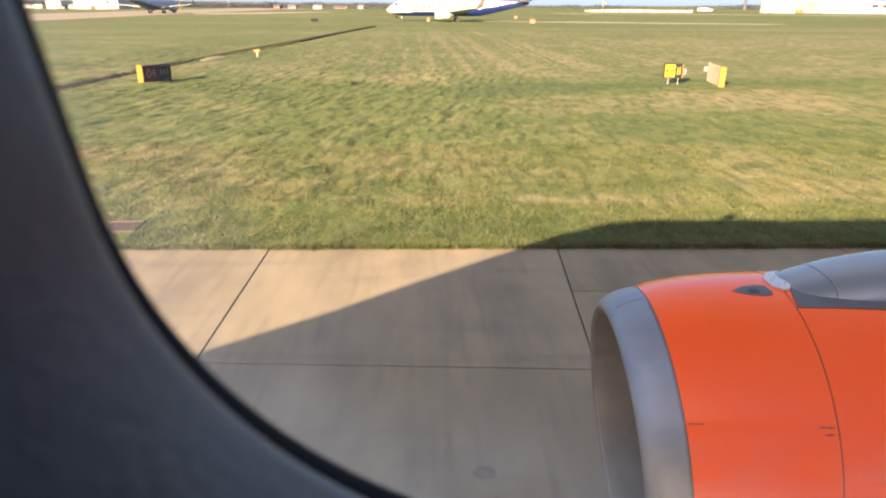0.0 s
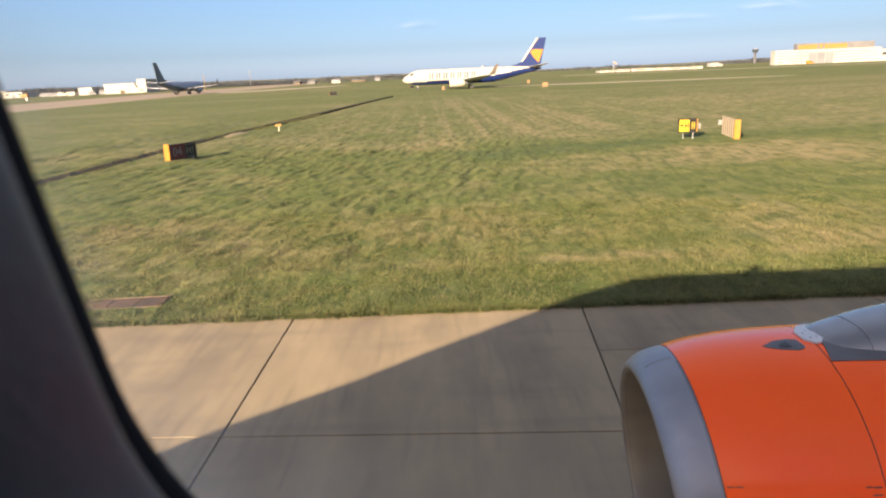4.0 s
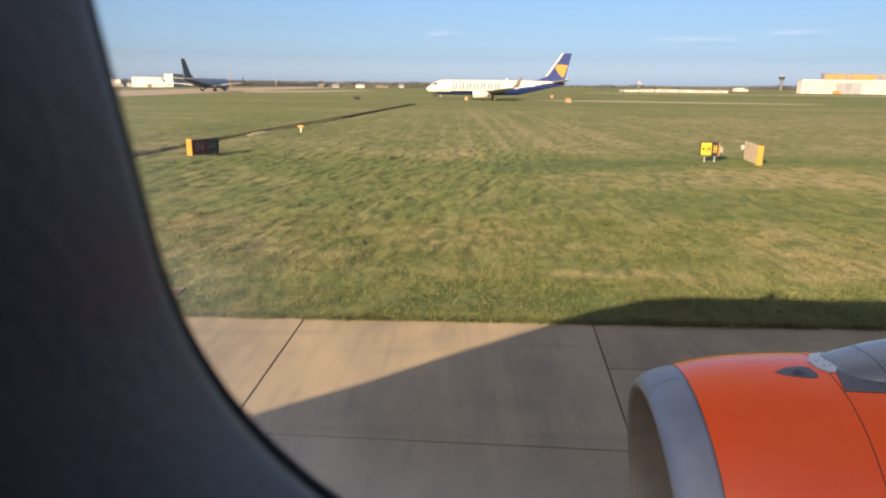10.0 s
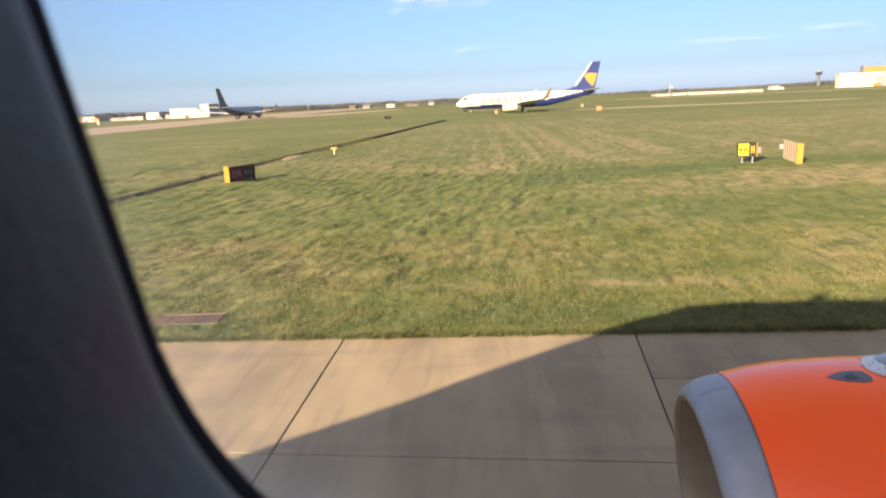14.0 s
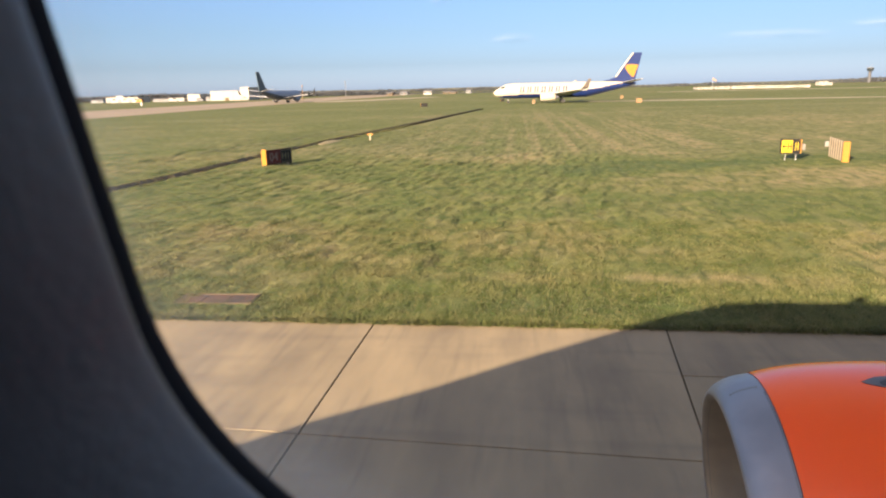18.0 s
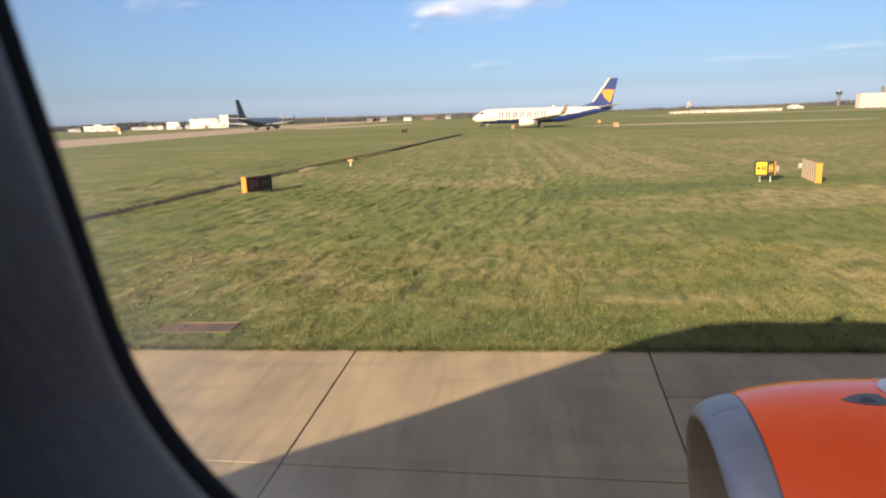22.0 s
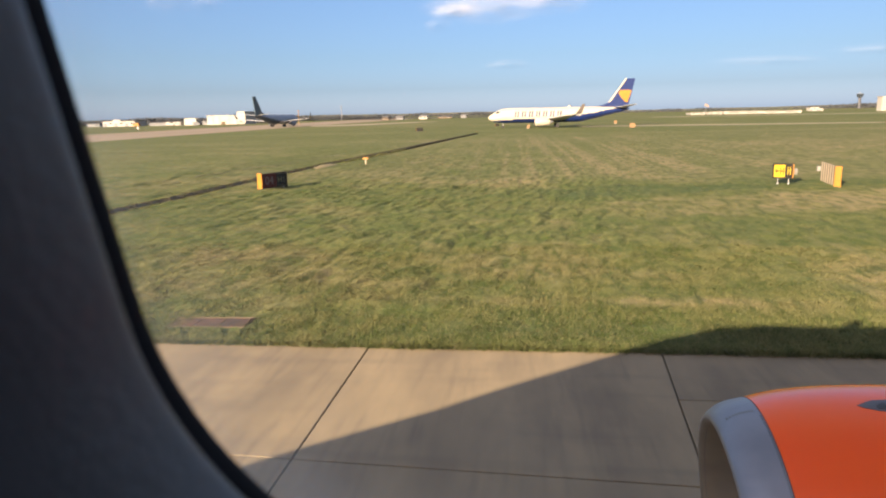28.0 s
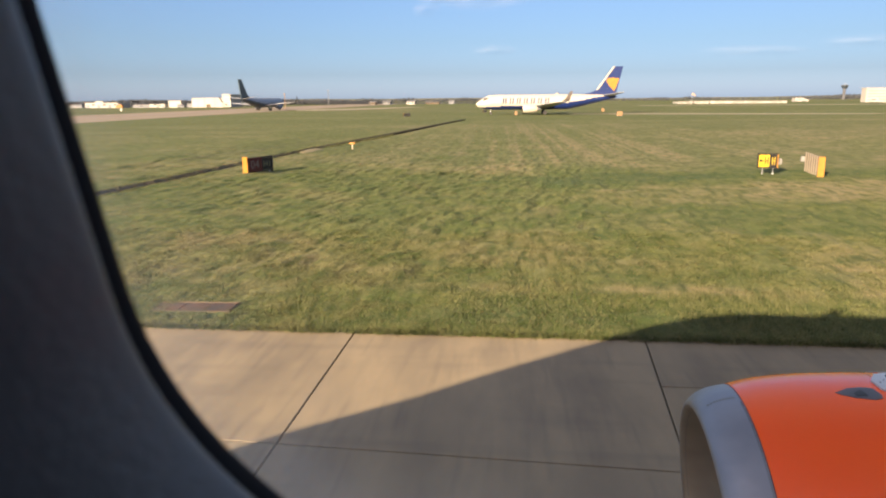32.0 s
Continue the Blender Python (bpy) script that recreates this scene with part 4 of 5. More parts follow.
part("nozzle", loft([[tuple(eng_point(s, r, 2 * math.pi * i / 48)) for i in range(48)] for s, r in ((3.6, 0.66), (4.4, 0.5), (5.0, 0.36))]), BARE_METAL, engine, smooth=True)
for s, w in ((SEAM_1, 0.0024), (SEAM_2, 0.0024)):
    part("seam", loft([nacelle_ring(s - w, nacelle_radius(s) - 0.003), nacelle_ring(s + w, nacelle_radius(s) - 0.003)]), BLACK, engine)
# rivets round the lip
rivet_mesh = bpy.data.meshes.new("rivet")
bm = bmesh.new()
bmesh.ops.create_uvsphere(bm, u_segments=6, v_segments=4, radius=0.0036)
bm.to_mesh(rivet_mesh)
bm.free()
rivet_mesh.materials.append(BLACK)
for k in range(120):
    r_ = new("rivet", rivet_mesh)
    r_.parent = engine
    r_.location = on_nacelle(0.2325, 93 + 101 * k / 119, 0.0)


def flush_patch(name, outline, mat, grow, label="", sub=6):
    """A thin plate bent onto the cowl: outline in (x, angle)."""
    bm = bmesh.new()
    n = len(outline)
    cx, ca = sum(p[0] for p in outline) / n, sum(p[1] for p in outline) / n
    rings = [[tuple(on_nacelle(cx + (x - cx) * u, ca + (a - ca) * u, grow)) for x, a in outline] for u in (1.0, 0.66, 0.33, 0.02)]
    rings.insert(0, [tuple(on_nacelle(x, a, -0.004)) for x, a in outline])
    loft(rings, bm=bm)
    return part(name, bm, mat, engine, label, smooth=False)


flush_patch("pylon_fairing", [(0.968, 90), (0.963, 95.9), (0.948, 100.6), (0.936, 104.4), (1.191, 105.2), (1.354, 105.8), (1.719, 108.1), (2.09, 110.5), (2.09, 66), (1.0, 66)], DARK_GREY, 0.006, "dark grey pylon fairing strip")
flush_patch("pylon_cap", [(0.888, 85.8), (0.95, 79), (1.013, 77), (1.058, 77), (1.062, 83.8), (1.012, 90.2), (0.962, 94.8), (0.93, 94.8), (0.892, 92.0)], PALE_GREY, 0.012, "pale grey riveted cap plate")
for s, a in ((0.915, 88), (0.93, 91.6), (0.975, 86), (0.965, 91), (1.01, 84), (0.945, 86)):
    r_ = new("rivet", rivet_mesh)
    r_.parent = engine
    r_.location = on_nacelle(s, a, 0.014)
flush_patch("vent_recess", [(0.673, 93.6), (0.746, 90.8), (0.816, 90.3), (0.859, 91.2), (0.871, 95.1), (0.863, 97.1), (0.826, 97.9), (0.749, 96.8), (0.693, 95.0)], DARK_GREY, 0.003, "dark grey air scoop plate")
flush_patch("vent_mouth", [(0.752, 94.2), (0.772, 93.2), (0.794, 92.4), (0.802, 94.0), (0.807, 95.8), (0.754, 95.9)], BLACK, 0.0055, "black triangular vent mouth")
# faint stencilled characters across the lip
for k in range(9):
    flush_patch("stencil_mark", [(0.078 + 0.016 * k, 87.9), (0.086 + 0.016 * k, 87.9), (0.086 + 0.016 * k, 89.3), (0.078 + 0.016 * k, 89.3)], DUCT, 0.0008)


def pylon_ring(x, w, top, base=2.60):
    h = top - base
    return [(x, 3.75 + w * math.copysign(abs(math.cos(a)) ** 0.7, math.cos(a)), base + h * abs(math.sin(a)) ** 0.8)
            for a in [math.pi * k / 32 for k in range(33)]]


PYLON = ((2.13, 0.17, 2.752), (2.15, 0.215, 2.772), (2.19, 0.24, 2.790), (2.25, 0.26, 2.810), (2.36, 0.28, 2.842), (2.48, 0.30, 2.873), (2.62, 0.315, 2.90), (2.76, 0.328, 2.922),
         (3.05, 0.34, 2.952), (3.6, 0.35, 2.98), (4.6, 0.3, 3.02), (6.5, 0.2, 3.0))
pylon = part("pylon", loft([pylon_ring(*q) for q in PYLON], closed=False), PYLON_PAINT, airliner, "bare metallic grey engine pylon", smooth=True)
for x in (2.36, 2.86):
    w, top = (float(np.interp(x, [q[0] for q in PYLON], [q[k] for q in PYLON])) for k in (1, 2))
    part("panel_seam", loft([pylon_ring(x - 0.002, w + 0.001, top + 0.001), pylon_ring(x + 0.002, w + 0.001, top + 0.001)], closed=False), DARK_GREY, pylon)
    for k in range(14):
        for dx in (-0.016, 0.016):
            r_ = new("rivet", rivet_mesh)
            r_.parent = pylon
            r_.location, r_.scale = pylon_ring(x + dx, w + 0.001, top + 0.001)[32 - 2 * k - 1], (0.7, 0.7, 0.7)
latch = part("latch", tube((2.90, 3.405, 2.88), (2.90, 3.385, 2.88), 0.022, sides=16), GALVANISED, pylon, "small round latch")
for k in range(7):
    r_ = new("rivet", rivet_mesh)
    r_.parent = pylon
    r_.location, r_.scale = pylon_ring(2.20 + 0.026 * k, float(np.interp(2.20 + 0.026 * k, [q[0] for q in PYLON], [q[1] for q in PYLON])) + 0.001, float(np.interp(2.20 + 0.026 * k, [q[0] for q in PYLON], [q[2] for q in PYLON])))[26], (1.2, 1.2, 1.2)
# small stencilled marks, latches and the strake on the cowl
for s0, s1, a, da in ((0.256, 0.285, 141.8, 0.16), (0.292, 0.326, 141.9, 0.16), (0.846, 0.873, 143.1, 0.18), (0.88, 0.914, 143.2, 0.18), (0.868, 0.907, 145.1, 0.18), (1.162, 1.241, 149.9, 0.18)):
    flush_patch("stencil_mark", [(s0, a - da), (s1, a - da), (s1, a + da), (s0, a + da)], BLACK, 0.0008)
steps = [0.98 + 0.62 * k / 15 for k in range(16)]
keel = [float(np.interp(q, [0.98, 1.07, 1.2, 1.35, 1.6], [155.6, 157.3, 157.6, 157.4, 156.6])) for q in steps]
part("strake", loft([[tuple(on_nacelle(q, a - 2.2, 0.0)) for q, a in zip(steps, keel)], [tuple(on_nacelle(q, a - 1.0, 0.001 + 0.010 * min(1, k / 5))) for k, (q, a) in enumerate(zip(steps, keel))],
                     [tuple(on_nacelle(q, a, 0.002 + 0.030 * min(1, k / 5))) for k, (q, a) in enumerate(zip(steps, keel))],
                     [tuple(on_nacelle(q, a + 0.5, 0.0)) for q, a in zip(steps, keel)]], closed=False), ORANGE, engine, "orange strake fin", smooth=True)

# ---- the cabin window ----
WX, WY, WZ = 0.0732, 0.1247, 4.4242
LEAN, ROLL = -0.2327, 0.0487                     # the sidewall leans in towards its top


def window_ring(a, b, depth, count=32, square=0.0):
    """A window outline with half width a and half height b in the leaning plane of the sidewall, depth metres outwards of the seal's edge."""
    x0, z0 = 0.0277 + square, 0.1093 + square
    quarter = [(x0 + (a - x0) * math.cos(u), z0 + (b - z0) * math.sin(u)) for u in [math.pi / 2 * i / (count - 1) for i in range(count)]]
    ring = quarter + [(-x, z) for x, z in quarter[::-1]] + [(-x, -z) for x, z in quarter] + [(x, -z) for x, z in quarter[::-1]]
    c, q = math.cos(ROLL), math.sin(ROLL)
    return [(WX + x * c - z * q, WY + depth + LEAN * (x * q + z * c), WZ + x * q + z * c) for x, z in ring]


SA, SB = 0.1563, 0.2180
window = tagged(part("window_1", loft([window_ring(SA + g, SB + g, d) for g, d in ((0.085, 0.040), (0.075, 0.032), (0.045, 0.012), (0.055, 0.008), (0.085, 0.020))]), RUBBER),
                "small rounded aircraft cabin window in grey trim", "window", kind="structure")
part("seal", loft([window_ring(SA + g, SB + g, d) for g, d in ((0.035, 0.0016), (0.0012, 0.0016), (0.0, 0.0), (0.0004, -0.003), (0.002, -0.008), (0.008, -0.011), (0.02, -0.012))]),
     RUBBER, window, "black rubber seal", smooth=True)
# inner reveal: from the seal towards the cabin, flaring out
TA, TB = 0.1494, 0.2084
part("trim", loft([window_ring(TA + g, TB + g, d) for g, d in ((0.030, -0.0130), (0.008, -0.0136), (0.0022, -0.0140), (0.0005, -0.0148), (0.0, -0.0158), (0.0006, -0.0185), (0.0024, -0.026), (0.0060, -0.036), (0.0115, -0.048),
                                                               (0.0185, -0.060), (0.0255, -0.068), (0.034, -0.073), (0.046, -0.0755))]),
     TRIM, window, "grey moulded plastic reveal", smooth=True)
rims = [(1.0, 0.40), (0.87, 0.36), (0.83, 0.27), (0.79, 0.16), (0.73, 0.075), (0.62, 0.03), (0.4, 0.012), (0.003, 0.012)]
glass_edge = [Vector(q) for q in window_ring(SA + 0.032, SB + 0.032, 0.010)]
middle = sum(glass_edge, Vector()) / len(glass_edge)
pane = part("pane", loft([[middle + (q - middle) * u for q in glass_edge] for u, _ in rims]), ACRYLIC, window, "clear acrylic pane with grime at the edge")
edge_at = np.array([q[:] for q in glass_edge])
reach = []
for v in pane.data.vertices:
    out = v.co - middle
    way_out = edge_at[np.argmax((edge_at - np.array(middle)) @ np.array(out) / np.linalg.norm(edge_at - np.array(middle), axis=1))] - np.array(middle)
    reach.append(np.interp(out.length / np.linalg.norm(way_out), [u for u, _ in rims[::-1]], [k for _, k in rims[::-1]]))
pane.data.attributes.new("rim", "FLOAT", "POINT").data.foreach_set("value", np.array(reach, dtype=np.float32))
pane.visible_shadow = False
TAB = (0.0457, 0.1735, 4.2050)
part("vent_tab", box([c - h for c, h in zip(TAB, (0.002, 0.0015, 0.0025))], [c + h for c, h in zip(TAB, (0.002, 0.0015, 0.0025))], 0.0006), PALE_GREY, window, "small pale vent tab in the seal")

# the cabin round the camera
wall = bmesh.new()
loft([window_ring(TA + 0.045, TB + 0.045, -0.0755), window_ring(TA + 0.11, TB + 0.12, -0.0775, square=0.03),
      [(WX + (x - WX) * 8.2, y, min(max(WZ + (z - WZ) * 3.2, 3.45), 4.86)) for x, y, z in window_ring(TA + 0.112, TB + 0.122, -0.078, square=0.03)]], bm=wall)
tagged(part("wall_cabin", wall, TRIM), "grey moulded cabin sidewall panel", "wall", kind="structure")
X0, X1 = -2.0, 2.1
shell = [(0.05, 3.45), (0.045, 4.90), (-0.25, 5.25), (-0.95, 5.5), (-2.6, 5.5), (-3.3, 5.2), (-3.55, 4.86), (-3.55, 3.45)]
tagged(part("ceiling", loft([[(X0, y, z) for y, z in shell[1:7]], [(X1, y, z) for y, z in shell[1:7]]], closed=False), CABIN), "pale curved cabin ceiling", "ceiling", kind="structure")
bm = bmesh.new()
for x in (X0, X1):
    bm.faces.new([bm.verts.new((x, y, z)) for y, z in shell])
for xa, xb, za, zb in ((X0, X1, 3.45, 4.25), (X0, X1, 4.6, 4.86), (X0, -1.73, 4.25, 4.6), (-1.47, -0.13, 4.25, 4.6), (0.13, 1.47, 4.25, 4.6), (1.73, X1, 4.25, 4.6)):
    bm.faces.new([bm.verts.new(p) for p in ((xa, -3.55, za), (xb, -3.55, za), (xb, -3.55, zb), (xa, -3.55, zb))])
tagged(part("wall_far", bm, CABIN), "pale cabin bulkheads and opposite sidewall", "wall", kind="structure")
tagged(part("floor", box((X0, -3.6, 3.4), (X1, 0.045, 3.45)), CARPET), "dark blue cabin carpet", "floor", kind="structure")


# ---- the other airliners ----
def jet(place, upper_mat=JET_WHITE, lower_mat=JET_BLUE, marked=True):
    """A twin-engined airliner, nose to its own -x, wheels on z = 0."""
    j = thing("jet_airliner", place, "white twin-engined airliner with blue belly and blue tail" if marked else "grey-blue twin-engined airliner with a dark tail on the runway", "aircraft", "airliners on the far taxiways")
    hull = [(0.0, 0.05, 2.75, 2.9), (0.25, 0.5, 2.3, 3.2), (0.8, 0.95, 1.95, 3.65), (1.6, 1.35, 1.65, 4.15), (2.6, 1.65, 1.45, 4.75), (3.8, 1.82, 1.35, 5.15), (5.5, 1.88, 1.3, 5.3),
            (9, 1.88, 1.3, 5.3), (13, 1.88, 1.3, 5.3), (17, 1.88, 1.3, 5.3), (21, 1.88, 1.3, 5.3), (25, 1.88, 1.35, 5.3), (27, 1.8, 1.75, 5.3), (29.5, 1.62, 2.3, 5.28), (32, 1.3, 2.9, 5.22), (34.5, 0.9, 3.5, 5.12), (36.5, 0.5, 4.0, 4.98), (38.0, 0.15, 4.45, 4.8)]
    n = 40

    def ring(x, w, lo, hi):
        return [(x, w * math.sin(2 * math.pi * i / n), (lo + hi) / 2 + (hi - lo) / 2 * math.cos(2 * math.pi * i / n)) for i in range(n)]

    dense = []
    for a, b in zip(hull, hull[1:]):
        for k in range(3):
            dense.append(tuple(p + (q - p) * k / 3 for p, q in zip(a, b)))
    dense.append(hull[-1])

    def upper(c):
        return c.z > float(np.interp(c.x, [0, 3, 8, 16, 22, 28, 32, 38], [1.8, 2.05, 2.35, 2.45, 2.75, 3.6, 4.4, 5.2]))

    rings = [ring(*h) for h in dense]
    part("fuselage", loft(rings, keep=upper), upper_mat, j, "cream-white upper fuselage" if marked else "grey-blue upper fuselage", smooth=True)
    part("belly", loft(rings, keep=lambda c: not upper(c)), lower_mat, j, "dark blue belly" if marked else "dark grey belly", smooth=True)
    part("fin", prism([(28.5, 5.15), (31.0, 5.7), (32.6, 6.4), (36.9, 12.5), (39.3, 12.5), (37.6, 4.9), (34, 5.0)], -0.16, 0.16), lower_mat, j, "dark blue tail fin" if marked else "dark grey-green tail fin")
    part("fin_edge", prism([(32.4, 6.35), (36.75, 12.5), (37.15, 12.5), (32.95, 6.45)], -0.18, 0.18), upper_mat, j, "white leading edge" if marked else "grey leading edge")
    for s in (-1, 1) if marked else ():
        part("tail_emblem", prism([(35.0, 8.8), (35.5, 9.5), (36.8, 9.55), (38.4, 9.4), (38.0, 8.2), (37.5, 6.6), (37.1, 6.1), (35.8, 7.4)], s * 0.17, s * 0.2), JET_YELLOW, j, "plain yellow emblem shape")

    def wing(side, rx, ry, rz, tx, ty, tz, rc, tc, th):
        rs = []
        for k in range(7):
            u = k / 6
            x, y, z, c = rx + (tx - rx) * u, ry + (ty - ry) * u, rz + (tz - rz) * u, rc + (tc - rc) * u
            rs.append([(x + c * (1 - math.cos(a)) / 2, side * y, z + th * c * math.sin(a)) for a in [2 * math.pi * q / 14 for q in range(14)]])
        return loft(rs, caps=True)

    for side in (-1, 1):
        part("wing", wing(side, 13.6, 1.6, 2.1, 21.6, 17.0, 3.5, 7.2, 1.7, 0.055), WING_GREY, j, "grey wing", smooth=True)
        part("winglet", loft([[(x + c * q, side * y, z) for q, o in ((0, 0), (0.5, 0.06), (1, 0), (0.5, -0.06))] for x, y, z, c in ((21.6, 16.95, 3.5, 1.7), (22.2, 17.4, 3.9, 1.45), (23.6, 17.9, 5.9, 0.6))], caps=True), WINGLET, j, "grey-brown upturned winglet")
        part("tailplane", wing(side, 33.6, 0.3, 4.9, 37.6, 7.0, 5.7, 3.6, 1.2, 0.05), WING_GREY, j, smooth=True)
        eng = part("engine", loft([[(x, side * 4.83 + r * math.cos(2 * math.pi * i / 28), 1.55 + r * math.sin(2 * math.pi * i / 28)) for i in range(28)]
                                   for x, r in ((12.6, 0.78), (12.55, 0.9), (12.9, 1.02), (13.8, 1.08), (15.3, 1.02), (16.4, 0.82))]), upper_mat, j, "white engine nacelle" if marked else "grey-blue engine nacelle", smooth=True)
        part("intake", tube((12.75, side * 4.83, 1.55), (12.95, side * 4.83, 1.55), 0.78, sides=28), BLACK, eng)
        part("exhaust", tube((16.3, side * 4.83, 1.55), (17.3, side * 4.83, 1.55), 0.55, 0.38, sides=20), BARE_METAL, eng)
        part("pylon", prism([(13.6, 2.4), (17.4, 2.2), (18.0, 2.5), (14.6, 2.8)], side * 4.83 - 0.12, side * 4.83 + 0.12), upper_mat, j)
        for dy in (-0.4, 0.4):
            part("main_wheel", tube((18.6, side * 2.86 + dy - 0.18, 0.56), (18.6, side * 2.86 + dy + 0.18, 0.56), 0.56, sides=20), TYRE, j)
            part("nose_wheel", tube((4.0, side * 0.2 - 0.09, 0.34), (4.0, side * 0.2 + 0.09, 0.34), 0.34, sides=16), TYRE, j) if dy > 0 else None
        part("main_leg", tube((18.6, side * 2.86, 0.5), (18.4, side * 2.6, 2.0), 0.13), GALVANISED, j)
        part("cockpit_window", prism([(1.95, 3.85), (2.9, 4.05), (3.3, 4.45), (2.55, 4.5), (2.1, 4.25)], side * 1.2, side * 1.62), DARK_GLASS, j)
        # the company name as plain bars
        for k in range(14 if marked else 0):
            x = 7.05 + k * 0.95 + (0.12 if k % 2 == 0 else -0.12)
            part("name_bar", prism([(x, 2.85), (x + 0.38, 2.85), (x + 0.53, 4.4), (x + 0.15, 4.4)], side * 1.70, side * 1.9), NAME_BLUE, j, "plain dark blue bar")
    part("nose_leg", tube((4.0, 0, 0.3), (4.0, 0, 1.6), 0.09), GALVANISED, j)
    part("nose_windscreen", loft([[(1.75, y, 3.95 - abs(y) * 0.12) for y in (-0.8, 0, 0.8)], [(2.3, y, 4.5 - abs(y) * 0.12) for y in (-0.85, 0, 0.85)]], closed=False), DARK_GLASS, j)
    part("beacon_fairing", prism([(21.4, 5.25), (22.3, 5.25), (22.1, 5.75), (21.9, 5.75)], -0.05, 0.05), upper_mat, j)
    return j


jet(pose(-9.5, 189.5, 0.02, 0, 0, 1.5))
# same build in grey-blue and dark grey-green, without bars and emblem
jet(pose(-103.5, 306.0, 0.02, 0, 0, -97.0), HULL_GREY, HULL_DARK, False)


# ---- far buildings ----
def hall(name, x0, x1, y, deep, high, wall_mat, roof_mat, label, bays=4, doors=True, flat=True):
    b = thing(name, (x0, y, 0), label, "building", "far airport buildings")
    w = x1 - x0
    part("wall", box((0, 0, -0.3), (w, deep, high), 0.05), wall_mat, b)
    if flat:
        part("roof", box((-0.3, -0.3, high), (w + 0.3, deep + 0.3, high + max(0.25, high * 0.06)), 0.05), roof_mat, b)
    else:
        part("roof", prism([(-0.4, high), (deep / 2, high * 1.35), (deep + 0.4, high)], -0.3, w + 0.3, "x"), roof_mat, b)
    for k in range(bays):
        xa = w * (k + 0.2) / bays
        xb = w * (k + 0.8) / bays
        if doors and k % 2 == 0:
            part("door", box((xa, -0.12, 0), (xb, 0.02, high * 0.62), 0.03), WALL_GREY, b)
        else:
            win = part("window", box((xa, -0.06, high * 0.5), (xb, 0.02, high * 0.75), 0.02), DARK_GLASS, b)
            part("frame", box((xa - 0.1, -0.1, high * 0.5 - 0.15), (xb + 0.1, -0.02, high * 0.5), 0.01), WALL_WHITE, win)
    return b


low = hall("low_hangar", -278.8, -256.0, 428, 14, 3.2, WALL_WHITE, WALL_WHITE, "long low white hangar with a raised box on its roof", 6)
part("roof_box", box((5.5, 3, 3.35), (10.6, 9, 4.4), 0.05), WALL_WHITE, low, "white raised box")
hall("shed", -247.0, -235.2, 430, 10, 1.5, WALL_GREY, WALL_WHITE, "low grey shed with a pale roof", 3, flat=False)
hall("small_office", -232.5, -226, 432, 8, 2.2, WALL_WHITE, ROOF_GREY, "small pale office block", 3)
hall("cube_building", -222.4, -213.8, 430, 10, 4.2, WALL_WHITE, WALL_WHITE, "plain white box-shaped building", 0, False)
hall("dark_shed", -213.0, -208.0, 434, 6, 2.3, WALL_GREY, ROOF_GREY, "small dark grey shed", 2)
main = hall("main_hangar", -205.4, -185.0, 428, 20, 5.7, WALL_WHITE, WALL_WHITE, "large white hangar with plain walls and a brown door", 0, False)
part("door", box((9.6, -0.15, 0), (12.4, 0.02, 1.9), 0.03), WEATHERED, main, "brown door")
for x in (4.2, 8.6, 15.4):
    part("downpipe", tube((x, -0.08, 0), (x, -0.08, 5.6), 0.09, sides=6), WALL_GREY, main)
hall("end_block", -184.8, -179.4, 428, 18, 7.7, WALL_WHITE, WALL_WHITE, "tall white block beside the hangar", 0, False)
hall("small_store", -298, -289, 440, 8, 1.8, WALL_GREY, ROOF_GREY, "low grey store with a flat roof", 2)


def vehicle(place, turn, size, paint, label, kind):
    """A parked car or van, nose to its own +x."""
    long, wide, high = size
    v = thing(kind, place, label, "vehicle", "parked airport vehicles", turn=turn)
    body = part("body", prism([(0, 0.3), (long, 0.3), (long, high * 0.52), (long * 0.98, high * 0.58), (0.02, high * 0.60)], -wide / 2, wide / 2), paint, v)
    back = 0.02 if kind == "van" else long * 0.10
    part("cabin", prism([(back, high * 0.60), (long * 0.80, high * 0.59), (long * 0.66, high * 0.97), (back + 0.25, high)], -wide / 2 + 0.08, wide / 2 - 0.08), paint, v)
    for y in (-wide / 2 + 0.07, wide / 2 - 0.09):
        part("side_window", prism([(long * 0.46, high * 0.64), (long * 0.74, high * 0.64), (long * 0.64, high * 0.90), (long * 0.46, high * 0.92)], y, y + 0.02), DARK_GLASS, v)
    part("windscreen", prism([(long * 0.795, high * 0.61), (long * 0.81, high * 0.61), (long * 0.675, high * 0.96), (long * 0.66, high * 0.96)], -wide / 2 + 0.15, wide / 2 - 0.15), DARK_GLASS, v)
    for x in (long * 0.18, long * 0.80):
        for y in (-wide / 2 + 0.12, wide / 2 - 0.12):
            wheel = part("wheel", tube((x, y - 0.11, 0.33), (x, y + 0.11, 0.33), 0.33, sides=16), TYRE, v)
            part("hub", tube((x, y - 0.12, 0.33), (x, y + 0.12, 0.33), 0.17, sides=12), GALVANISED, wheel)
    for y in (-wide / 2 + 0.25, wide / 2 - 0.25):
        part("headlight", box((long - 0.03, y - 0.14, high * 0.40), (long + 0.02, y + 0.14, high * 0.50), 0.01), SIGN_WHITE, body)
    return v


